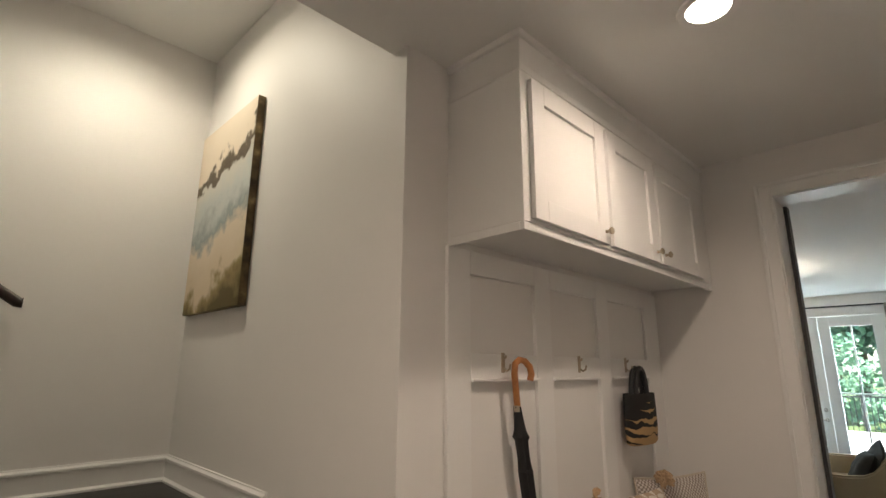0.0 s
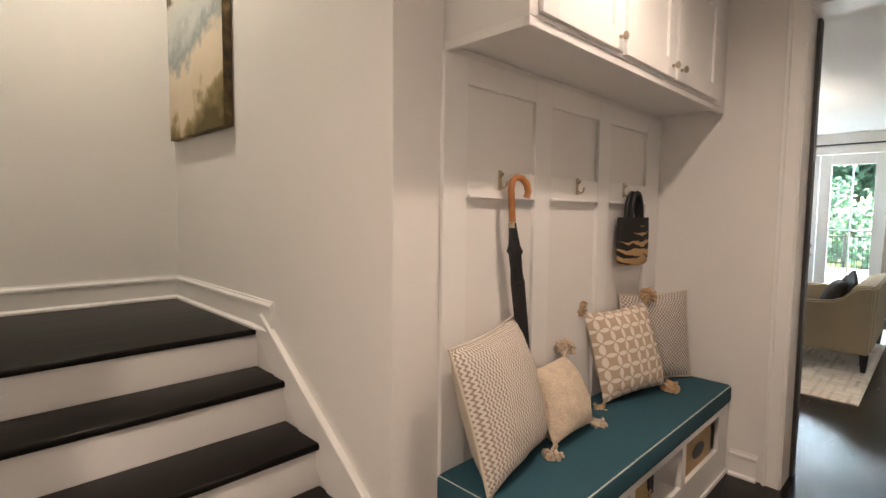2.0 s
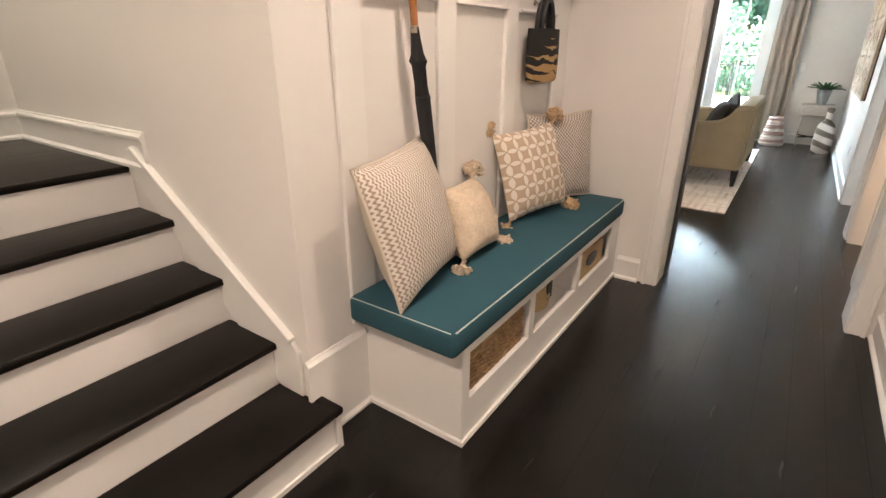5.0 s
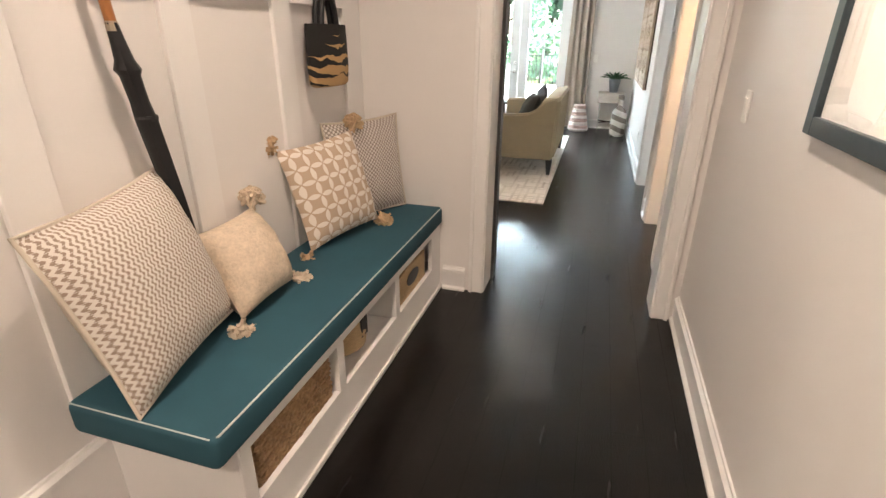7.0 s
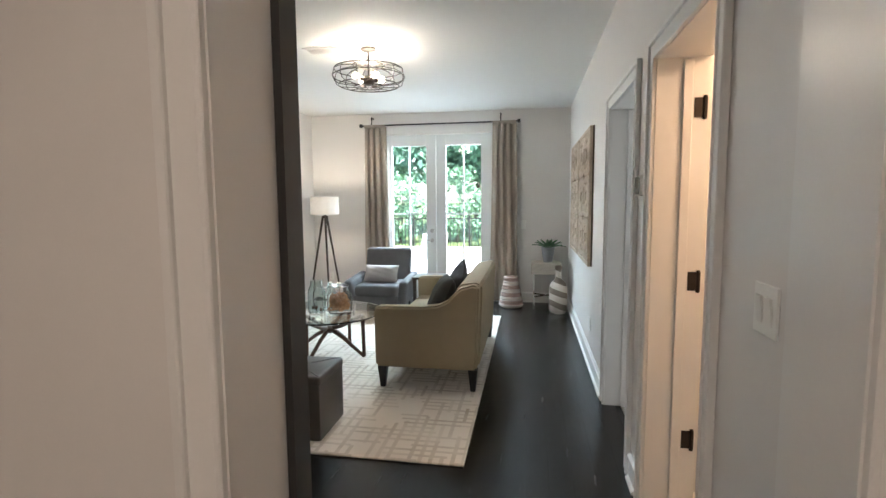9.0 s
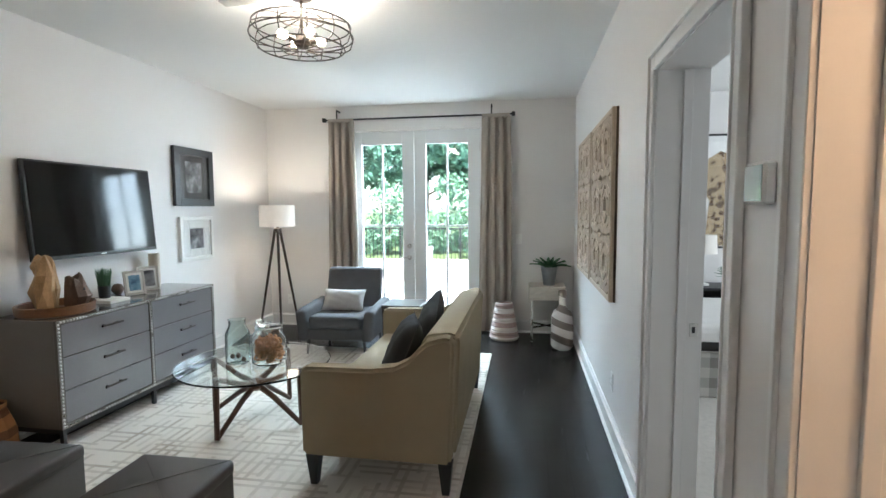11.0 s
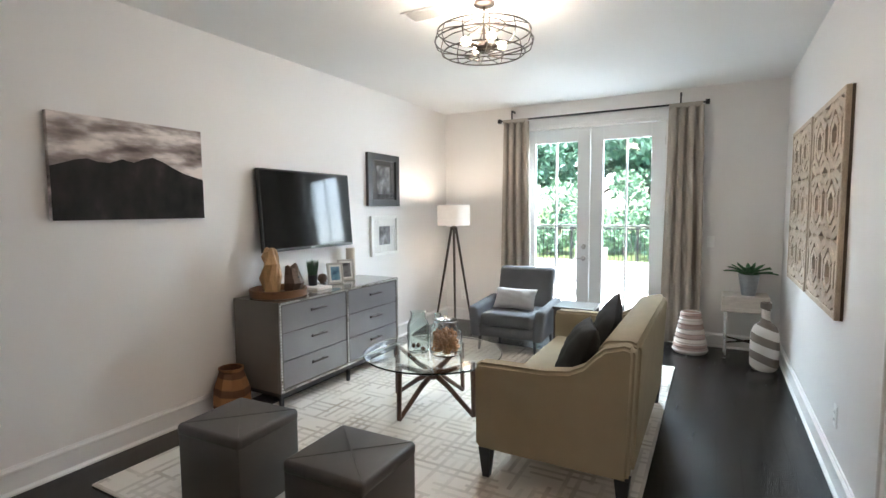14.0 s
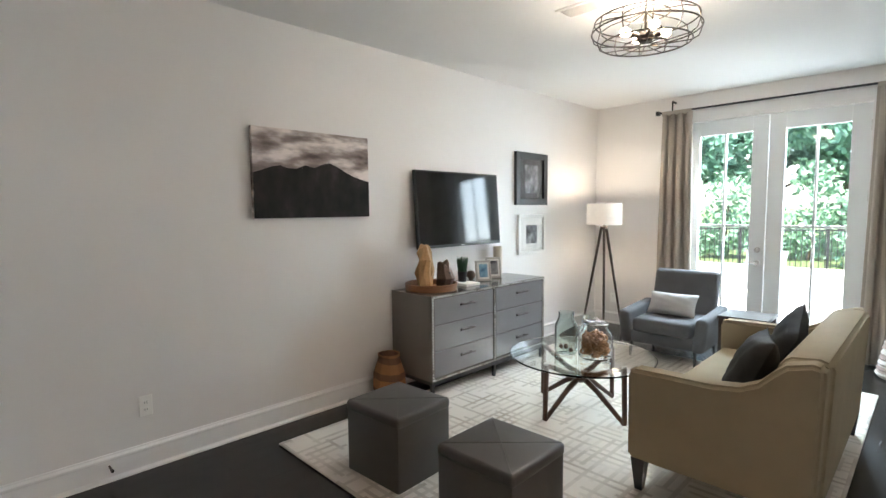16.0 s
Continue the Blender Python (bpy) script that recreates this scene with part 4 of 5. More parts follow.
def ottoman(m, label):
    o = thing("ottoman", m, label, "ottoman", "cube ottomans")
    part("body", box(-0.21, -0.2, 0.0, 0.21, 0.2, 0.375, bevel=0.012, seg=2), OTTO, o, smooth=True)
    b = box(-0.214, -0.204, 0.345, 0.214, 0.204, 0.405, bevel=0.018, seg=3)
    part("lid", b, OTTO, o, smooth=True)
    part("seam", tube([(-0.2, -0.19, 0.4055), (0.2, 0.19, 0.4055)], 0.002, 4, bm=tube([(-0.2, 0.19, 0.4055), (0.2, -0.19, 0.4055)], 0.002, 4)), OTTO, o)
    return o


o1 = ottoman(pose(-2.08, 5.68, 0.014, 0, 0, 3), "grey leatherette cube ottoman with a stitched lid")
copy_thing(o1, pose(-1.33, 5.66, 0.014, 0, 0, 1))

# sofa
sofa = thing("sofa", pose(0, 0, 0.014), "beige linen sofa with sloped arms and dark tapered legs", "sofa")
SY0, SY1 = 6.37, 8.02
arm = [(-1.06, 0.17), (-1.065, 0.62), (-1.05, 0.645), (-0.9, 0.648), (-0.68, 0.65), (-0.56, 0.665), (-0.49, 0.70), (-0.44, 0.755), (-0.39, 0.80), (-0.30, 0.825), (-0.255, 0.815), (-0.25, 0.78), (-0.27, 0.17)]
part("arm", prism(arm, SY0, SY0 + 0.11, 0.018, 3), SOFA, sofa, smooth=True)
part("arm", prism(arm, SY1 - 0.11, SY1, 0.018, 3), SOFA, sofa, smooth=True)
part("backrest", prism([(-0.55, 0.30), (-0.43, 0.79), (-0.39, 0.815), (-0.29, 0.826), (-0.245, 0.812), (-0.235, 0.78), (-0.26, 0.17), (-0.45, 0.17)], SY0 + 0.108, SY1 - 0.108, 0.016, 3), SOFA, sofa, smooth=True)
part("base", box(-1.035, SY0 + 0.11, 0.165, -0.45, SY1 - 0.11, 0.31, bevel=0.012), SOFA, sofa)
part("seat_cushion", box(-1.05, SY0 + 0.112, 0.31, -0.5, SY1 - 0.112, 0.45, bevel=0.035, seg=3), SOFA, sofa, smooth=True)
for x in (-1.01, -0.30):
    for y in (SY0 + 0.05, SY1 - 0.05):
        part("leg", lathe([(0.026, 0.0), (0.05, 0.172)], 4), BLACKPAINT, sofa, "dark tapered wooden leg").matrix_local = pose(x, y, 0, 0, 0, 45)


def scatter_pillow(m, label, w, h, t, material, group=""):
    p = thing("throw_pillow", m, label, "pillow", group)
    part("cover", pillow_mesh(w, h, t), material, p, smooth=True)
    return p


scatter_pillow(leaning((-0.61, 6.76, 0.645), (0, 1, 0), (-0.93, -0.25, 0.42), 8), "charcoal velvet pillow leaning on the sofa back", 0.44, 0.44, 0.17, DARKCUSH, "sofa pillows")
scatter_pillow(leaning((-0.58, 7.40, 0.65), (0.2, 1, 0), (-0.9, -0.2, 0.36), -10), "charcoal velvet pillow leaning on the sofa back", 0.44, 0.44, 0.16, DARKCUSH, "sofa pillows")

# coffee table
TC = Vector((-1.755, 7.13, 0.014))
tbl = thing("coffee_table", Matrix.Translation(TC), "round glass coffee table on a crossed walnut base", "table")
t = part("tabletop", lathe([(0, 0.405), (0.507, 0.405), (0.512, 0.409), (0.512, 0.413), (0.507, 0.417), (0, 0.417)], 72), TABLEGLASS, tbl, "clear round glass top")
t.visible_shadow = False
for k in range(4):
    a = radians(-100 + 90 * k)
    u = Vector((math.cos(a), math.sin(a), 0))
    foot, top = u * 0.37 + Vector((0, 0, 0.016)), u * 0.36 + Vector((0, 0, 0.392))
    low, high = u * 0.045 + Vector((0, 0, 0.232)), u * 0.045 + Vector((0, 0, 0.262))
    part("leg", tube([top, foot], 0.02, 8, ends=0.017), WALNUT, tbl, smooth=True)
    part("upper_arm", tube([high, high.lerp(top, 0.3) - Vector((0, 0, 0.012)), top], 0.022, 8, ends=0.016), WALNUT, tbl, smooth=True)
    part("lower_arm", tube([low, low.lerp(foot, 0.3) + Vector((0, 0, 0.012)), foot], 0.022, 8, ends=0.016), WALNUT, tbl, smooth=True)
    part("pad", lathe([(0, 0.392), (0.018, 0.392), (0.018, 0.405), (0, 0.405)], 12), STEEL, tbl, "small steel glass support").matrix_local = Matrix.Translation(u * 0.36)
part("hub", lathe([(0, 0.21), (0.04, 0.214), (0.06, 0.235), (0.06, 0.26), (0.04, 0.28), (0, 0.284)], 16), WALNUT, tbl, smooth=True)


def jar(m, label, r, h, neck, material=GLASS):
    j = thing("glass_jar", m, label, "jar", "jars on the coffee table")
    out = [(0, 0), (r * 0.9, 0), (r, 0.012), (r * 1.02, h * 0.35), (r, h * 0.68), (neck, h * 0.86), (neck, h * 0.97), (neck * 1.08, h)]
    g = part("body", lathe(out + [(q - 0.004, max(0.008, z)) for q, z in out[::-1] if q > 0.01] + [(0, 0.008)], 32), material, j, smooth=True)
    g.visible_shadow = False
    return j


JZ = 0.014 + 0.418
jar(pose(-1.85, 7.08, JZ), "tall aqua glass jar with a wide rim", 0.08, 0.30, 0.055, AQUA)
j2 = jar(pose(-1.79, 7.27, JZ), "narrow aqua glass jar with a stopper", 0.06, 0.21, 0.035, AQUA)
part("stopper", moved(lathe([(0.03, 0.2), (0.032, 0.215), (0.02, 0.225), (0.03, 0.24), (0.024, 0.255), (0, 0.26)], 16), pose(0, 0, 0)), AQUA, j2, smooth=True)
j3 = jar(pose(-1.64, 7.12, JZ), "wide glass jar filled with brown knots", 0.115, 0.24, 0.085)
part("lid", lathe([(0.088, 0.242), (0.09, 0.252), (0.05, 0.265), (0.02, 0.27), (0.018, 0.282), (0, 0.286)], 24), GLASS, j3, "round glass lid", smooth=True)
rnd = random.Random(5)
knots = bmesh.new()
for k in range(85):
    r, a, z = 0.085 * math.sqrt(rnd.random()), rnd.uniform(0, 6.28), 0.035 + 0.125 * rnd.random()
    loop = [(0.02 * math.cos(q), 0.026 * math.sin(q), 0.004 * math.sin(2 * q)) for q in [6.283 * i / 9 for i in range(9)]]
    ring = tube(loop, 0.0065, 5, closed=True)
    merge(knots, moved(ring, pose(r * math.cos(a), r * math.sin(a), z, rnd.uniform(0, 180), rnd.uniform(0, 180), rnd.uniform(0, 180))))
part("filling", knots, PRETZEL, j3, "brown curled knots", smooth=True)
peb = thing("pine_cones", pose(-1.85, 7.08, JZ + 0.012), "small dark dried pods inside the tall jar", "decoration")
for k in range(9):
    part("pod", moved(lathe([(0, -0.014), (0.012, -0.008), (0.016, 0), (0.01, 0.01), (0, 0.016)], 8), pose(0.04 * math.cos(k * 2.1), 0.04 * math.sin(k * 2.1), 0.018 + 0.012 * (k % 3), 40 * k, 25 * k, 0)), BROWNWOOD, peb)

# dresser
DX0, DX1, DY0, DY1, DM = -3.135, -2.66, 6.50, 8.02, 7.26
dr = thing("dresser", pose(0, 0, 0), "grey lacquer six-drawer dresser with nailhead trim", "dresser")
part("body", boxes((DX0, DY0, 0.15, DX1 - 0.02, DY1, 0.82), bevel=0.003), DRESS, dr)
part("base_frame", boxes((DX0, DY0 + 0.01, 0.12, DX1 - 0.01, DY0 + 0.035, 0.15), (DX0, DY1 - 0.035, 0.12, DX1 - 0.01, DY1 - 0.01, 0.15), (DX1 - 0.035, DY0 + 0.035, 0.12, DX1 - 0.01, DY1 - 0.035, 0.15)), BLACKPAINT, dr, "black metal base rail")
for x in (DX0 + 0.02, DX1 - 0.035):
    for y in (DY0 + 0.01, (DY0 + DY1) / 2, DY1 - 0.035):
        part("leg", boxes((x, y, 0, x + 0.025, y + 0.025, 0.12)), BLACKPAINT, dr, "slim black metal leg")
for rail_box in ((DX1 - 0.02, DY0, 0.15, DX1, DY0 + 0.03, 0.82), (DX1 - 0.02, DY1 - 0.03, 0.15, DX1, DY1, 0.82), (DX1 - 0.02, DM - 0.015, 0.15, DX1, DM + 0.015, 0.82), (DX1 - 0.02, DY0 + 0.03, 0.15, DX1, DM - 0.015, 0.175), (DX1 - 0.02, DM + 0.015, 0.15, DX1, DY1 - 0.03, 0.175), (DX1 - 0.02, DY0 + 0.03, 0.795, DX1, DM - 0.015, 0.82), (DX1 - 0.02, DM + 0.015, 0.795, DX1, DY1 - 0.03, 0.82)):
    part("front_rail", boxes(rail_box), DRESS, dr)
for y0, y1 in ((DY0 + 0.034, DM - 0.019), (DM + 0.019, DY1 - 0.034)):
    for z0, z1 in ((0.18, 0.379), (0.385, 0.585), (0.591, 0.79)):
        d = part("drawer", boxes((DX1 - 0.018, y0, z0, DX1 - 0.002, y1, z1), bevel=0.002), DRESSF, dr, "glossy grey drawer front")
        c, zc2 = (y0 + y1) / 2, (z0 + z1) / 2 + 0.03
        part("pull", tube([(DX1 - 0.002, c - 0.055, zc2), (DX1 + 0.025, c - 0.055, zc2)], 0.006, 6, bm=tube([(DX1 - 0.002, c + 0.055, zc2), (DX1 + 0.025, c + 0.055, zc2)], 0.006, 6, bm=tube([(DX1 + 0.025, c - 0.085, zc2), (DX1 + 0.025, c + 0.085, zc2)], 0.007, 8))), BRONZE, d, "dark bronze bar pull", smooth=True)
stud = lathe([(0.0085, 0), (0.0065, 0.004), (0, 0.006)], 6)
studs = bmesh.new()
spots = [(y, z) for y in (DY0 + 0.014, DM, DY1 - 0.014) for z in [0.165 + 0.0225 * k for k in range(29)]] + [(DY0 + 0.03 + 0.0225 * k, z) for z in (0.162, 0.808) for k in range(66)]
for y, z in spots:
    c = stud.copy()
    merge(studs, moved(c, pose(DX1, y, z, 0, 90, 0)))
stud.free()
part("nailhead_trim", studs, STEEL, dr, "row of polished nailheads")["kind"] = "stuff"

# on the dresser
TOPZ = 0.82
tray = thing("wooden_tray", pose(-2.90, 6.73, TOPZ), "round tan wooden tray with a raised rim", "tray")
part("dish", lathe([(0, 0), (0.2, 0), (0.212, 0.01), (0.216, 0.06), (0.21, 0.065), (0.2, 0.058), (0.196, 0.016), (0, 0.012)], 40), REDWOOD, tray, smooth=True)


def carved(x, y, h, r, label, material, seed, holes=False):
    s = thing("wood_sculpture", pose(x, y, TOPZ + 0.012), label, "sculpture")
    b = lathe([(0, 0), (r * 0.75, 0), (r * 0.9, h * 0.15), (r, h * 0.4), (r * 0.82, h * 0.7), (r * 0.7, h * 0.92), (r * 0.45, h), (0, h * 0.96)], 9)
    for v in b.verts:
        v.co.x += 0.22 * r * math.sin(v.co.z * 30 + seed)
        v.co.y *= 1 + 0.2 * math.sin(5 * math.atan2(v.co.y, v.co.x) + seed)
        v.co.z += 0.35 * r * math.sin(v.co.y * 60 + seed) * (v.co.z > 0.8 * h)
    part("carving", b, material, s)
    if holes:
        for z in (0.35, 0.6):
            part("knot_hole", moved(lathe([(0, 0), (0.011, 0), (0, 0.004)], 10), pose(r * 0.9, 0, h * z, 0, 90, 0)), BLACKPAINT, s)
    return s


carved(-2.895, 6.65, 0.35, 0.068, "tall golden raw wood sculpture", RAWWOOD, 1)
carved(-2.985, 6.77, 0.34, 0.055, "tall golden raw wood sculpture with a split top", RAWWOOD, 3)
carved(-2.825, 6.81, 0.22, 0.07, "squat brown driftwood sculpture with knot holes", BROWNWOOD, 5, True)
book = thing("white_book", pose(-2.89, 7.13, TOPZ), "thin white book lying on the dresser", "book")
part("cover", boxes((-0.1, -0.09, 0, 0.1, 0.09, 0.022), bevel=0.002), PAPER, book)
pot = thing("potted_grass", pose(-2.94, 7.15, TOPZ + 0.022), "dark grass tuft in a black pot", "plant")
part("pot", lathe([(0, 0), (0.036, 0), (0.042, 0.09), (0.038, 0.09), (0.034, 0.075), (0, 0.075)], 20), BLACKPAINT, pot, smooth=True)
b = bmesh.new()
rnd = random.Random(8)
for k in range(70):
    a, r = rnd.uniform(0, 6.28), 0.033 * math.sqrt(rnd.random())
    p0 = Vector((r * math.cos(a), r * math.sin(a), 0.07))
    tube([p0, p0 + Vector((0.012 * math.cos(a), 0.012 * math.sin(a), 0.06 + 0.03 * rnd.random())), p0 + Vector((0.02 * math.cos(a), 0.02 * math.sin(a), 0.12 + 0.03 * rnd.random()))], 0.003, 4, bm=b, ends=0.0012)
part("grass", b, GRASSY, pot)


def stand_frame(x, y, w, h, turn, lean, label, art_m):
    f = thing("photo_frame", pose(x, y, TOPZ + 0.002, 0, 0, turn) @ pose(0, 0, 0, -lean, 0, 0), label, "photo frame", "photo frames on the dresser")
    part("frame", boxes((-w / 2, -0.008, 0, -w / 2 + 0.018, 0.008, h), (w / 2 - 0.018, -0.008, 0, w / 2, 0.008, h), (-w / 2 + 0.018, -0.008, 0, w / 2 - 0.018, 0.008, 0.018), (-w / 2 + 0.018, -0.008, h - 0.018, w / 2 - 0.018, 0.008, h), bevel=0.002), SILVERFRAME, f)
    part("mat_board", boxes((-w / 2 + 0.018, -0.003, 0.018, w / 2 - 0.018, 0.003, h - 0.018)), PAPER, f)
    part("photo", boxes((-w / 2 + 0.035, -0.006, 0.035, w / 2 - 0.035, -0.003, h - 0.035)), art_m, f)
    return f


stand_frame(-2.90, 7.40, 0.15, 0.19, 62, 12, "silver photo frame with a blue picture", PHOTOBLUE)
stand_frame(-2.96, 7.62, 0.155, 0.20, 58, 12, "dark silver photo frame with a grey picture", PHOTOGREY)
cyl = thing("pale_cylinder_vase", pose(-3.06, 7.80, TOPZ), "pale pink-grey cylinder vase", "vase")
part("body", lathe([(0, 0), (0.042, 0), (0.044, 0.005), (0.044, 0.29), (0.038, 0.29), (0.038, 0.02), (0, 0.02)], 24), BACKCLOTH, cyl, smooth=True)
orb = thing("dark_bowl", pose(-3.06, 7.40, TOPZ), "small dark brown wooden ball ornament", "ornament")
part("body", lathe([(0, 0), (0.02, 0.002), (0.042, 0.03), (0.045, 0.05), (0.03, 0.08), (0, 0.09)], 18), BROWNWOOD, orb, smooth=True)

tv = thing("television", pose(-3.08, 7.27, 1.48, 0, 0, 90) @ pose(0, 0, 0, -4, 0, 0), "black flat-screen television on a tilting wall mount", "television")
part("housing", boxes((-0.545, -0.02, -0.335, 0.545, 0.018, 0.335), bevel=0.005), BLACKPAINT, tv)
part("screen", boxes((-0.53, -0.0225, -0.31, 0.53, -0.0202, 0.322)), SCREEN, tv, "glossy black screen")
part("mount", boxes((-0.15, 0.018, -0.12, 0.15, 0.062, 0.12)), BLACKPAINT, tv)
part("logo_bar", boxes((-0.025, -0.0225, -0.328, 0.025, -0.0202, -0.32)), STEEL, tv)

mt = thing("mountain_canvas", pose(LX, 5.815, 1.73, 0, 0, 90), "canvas photograph of a dark mountain under clouds", "picture")
part("canvas", boxes((-0.46, -0.035, -0.30, 0.46, 0, 0.30), bevel=0.002), SKYPHOTO, mt)
ridge = [(-0.459, 0.0), (-0.40, 0.02), (-0.33, 0.045), (-0.27, 0.055), (-0.22, 0.04), (-0.15, 0.038), (-0.08, 0.065), (-0.01, 0.05), (0.05, 0.075), (0.11, 0.09), (0.17, 0.07), (0.24, 0.035), (0.32, 0.0), (0.40, -0.02), (0.459, -0.035)]
part("mountain", prism(ridge + [(0.459, -0.299), (-0.459, -0.299)], -0.0375, -0.0352), ROCKPHOTO, mt)
framed("framed_print", pose(LX, 8.475, 1.80, 0, 0, 90), "dark photograph in a wide black frame", 0.58, 0.56, 0.07, 0.035, BLACKPAINT, BLACKPAINT, PHOTOGREY, 0.24, 0.3, "pictures by the television")
framed("framed_print", pose(LX, 8.487, 1.20, 0, 0, 90), "small grey photograph in a white frame", 0.5, 0.43, 0.035, 0.03, PAPER, PAPER, PHOTOGREY, 0.2, 0.2, "pictures by the television")

bp = thing("wooden_floor_vase", pose(-2.97, 6.33, 0), "faceted tan and brown banded wooden floor vase", "vase")
part("body", lathe([(0, 0), (0.09, 0), (0.135, 0.1), (0.13, 0.2), (0.085, 0.33), (0.09, 0.36), (0.08, 0.36), (0.075, 0.33), (0.1, 0.2), (0, 0.03)], 10), POTSTRIPE, bp)

# armchair
ch = thing("armchair", pose(-1.79, 8.98, 0.006, 0, 0, 2), "slate grey upholstered lounge chair with black legs", "armchair")
part("seat_base", box(-0.34, -0.33, 0.16, 0.34, 0.33, 0.28, bevel=0.02, seg=2), CHAIRF, ch, smooth=True)
part("seat_cushion", box(-0.27, -0.36, 0.27, 0.27, 0.26, 0.41, bevel=0.04, seg=3), CHAIRF, ch, smooth=True)
for s in (-1, 1):
    b = box(-0.055, -0.355, 0.15, 0.055, 0.36, 0.49, bevel=0.04, seg=3)
    for v in b.verts:
        v.co.x += s * (0.325 + 0.10 * (v.co.z - 0.15))
        v.co.z += 0.05 * (v.co.y - 0.1) * (v.co.z > 0.3)
    part("arm", b, CHAIRF, ch, smooth=True)
b = box(-0.31, -0.06, 0.2, 0.31, 0.06, 0.82, bevel=0.04, seg=3)
for v in b.verts:
    v.co.y += 0.26 + 0.26 * (v.co.z - 0.2)
part("backrest", b, CHAIRF, ch, smooth=True)
for x in (-0.29, 0.29):
    for y in (-0.29, 0.3):
        part("leg", tube([(x, y, 0.17), (x * 1.03, y * 1.06, 0.0)], 0.02, 8, ends=0.012), BLACKPAINT, ch, "black tapered leg")
scatter_pillow(leaning((-1.80, 8.98, 0.525), (1, 0, 0), (0, -0.86, 0.5)), "silver grey lumbar pillow on the armchair", 0.46, 0.24, 0.13, GREYPIL)

et = thing("end_table", pose(-1.17, 9.1, 0), "small dark wooden end table", "table")
part("tabletop", box(-0.2, -0.2, 0.46, 0.2, 0.2, 0.49, bevel=0.004), DARKWOOD, et)
for x in (-0.17, 0.17):
    for y in (-0.17, 0.17):
        part("leg", boxes((x - 0.02, y - 0.02, 0, x + 0.02, y + 0.02, 0.46)), DARKWOOD, et)

# tripod floor lamp
fl = thing("floor_lamp", pose(-2.70, 9.3, 0), "dark wooden tripod floor lamp with a white drum shade, lit", "lamp")
for k in range(3):
    a = radians(-60 + 120 * k)
    part("leg", tube([(0.03 * math.cos(a), 0.03 * math.sin(a), 1.26), (0.27 * math.cos(a), 0.27 * math.sin(a), 0.0)], 0.017, 8, ends=0.012), DARKWOOD, fl, smooth=True)
part("hub", lathe([(0, 1.23), (0.045, 1.235), (0.045, 1.27), (0.015, 1.28), (0.012, 1.36), (0, 1.36)], 16), BRONZE, fl, smooth=True)
part("shade", lathe([(0.195, 1.29), (0.195, 1.53), (0.191, 1.53), (0.191, 1.29), (0.195, 1.29)], 40), SHADEGLOW, fl, "white drum shade lit from inside", smooth=True)
part("bulb", lathe([(0, 1.36), (0.02, 1.37), (0.03, 1.4), (0.02, 1.43), (0, 1.44)], 12), BULBGLOW, fl, "lit bulb", smooth=True)

# side table, plant, vases
sd = thing("side_table", pose(0.335, 9.66, 0), "small side table with a washed wood top and steel legs", "table")
part("tabletop", box(-0.20, -0.17, 0.47, 0.20, 0.17, 0.625, bevel=0.008), WASHED, sd)
for x in (-0.16, 0.16):
    for y in (-0.13, 0.13):
        part("leg", tube([(x, y, 0), (x, y, 0.47)], 0.012, 8), STEEL, sd, "slim steel leg")
part("stretcher", tube([(-0.16, -0.13, 0.16), (0.16, 0.13, 0.16)], 0.01, 6, bm=tube([(-0.16, 0.13, 0.16), (0.16, -0.13, 0.16)], 0.01, 6)), BRONZE, sd)
pl = thing("potted_plant", pose(0.36, 9.64, 0.625), "green rosette plant in a tapered galvanised pot", "plant")
part("pot", lathe([(0, 0), (0.06, 0), (0.092, 0.20), (0.095, 0.205), (0.088, 0.205), (0.084, 0.18), (0, 0.18)], 28), GALV, pl, smooth=True)
for k in range(26):
    a, lift = k * 2.4, 0.25 + 0.75 * (k / 26)
    b, n = bmesh.new(), 6
    L, W = 0.235 - 0.09 * (k / 26), 0.024
    rows = []
    for i in range(n + 1):
        q = i / n
        x, z = L * q * math.cos(0.9 * lift), L * (q * math.sin(0.95 * lift) + 0.16 * q * (1 - q)) - 0.05 * q * q * (1 - lift)
        w = W * (math.sin(math.pi * min(1, 0.25 + 0.75 * q)) ** 0.8)
        rows.append([b.verts.new((x, -w, z + 0.008)), b.verts.new((x, 0, z)), b.verts.new((x, w, z + 0.008)), b.verts.new((x, 0, z - 0.004))])
    for r0, r1 in zip(rows, rows[1:]):
        for i in range(4):
            b.faces.new((r0[i], r0[(i + 1) % 4], r1[(i + 1) % 4], r1[i]))
    part("leaf", moved(b, pose(0.012 * math.cos(a), 0.012 * math.sin(a), 0.19, 0, 0, math.degrees(a))), LEAF, pl, smooth=True)
vs = thing("floor_vase", pose(0.485, 9.30, 0), "tall bottle floor vase in grey and white bands", "vase")
part("body", lathe([(0, 0), (0.09, 0), (0.115, 0.04), (0.118, 0.2), (0.112, 0.34), (0.09, 0.4), (0.045, 0.44), (0.035, 0.47), (0.035, 0.56), (0.045, 0.565), (0.045, 0.62), (0.035, 0.62), (0.03, 0.5), (0, 0.45)], 32), VASESTRIPE, vs, smooth=True)
bk = thing("floor_basket", pose(-0.135, 9.63, 0), "tapered blush and white woven floor basket", "basket")
prof = [(0, 0), (0.15, 0)]
for k in range(9):
    z = 0.03 + 0.045 * k
    prof += [(0.168 - 0.075 * (z / 0.4), z - 0.012), (0.176 - 0.075 * (z / 0.4), z), (0.168 - 0.075 * (z / 0.4), z + 0.02)]
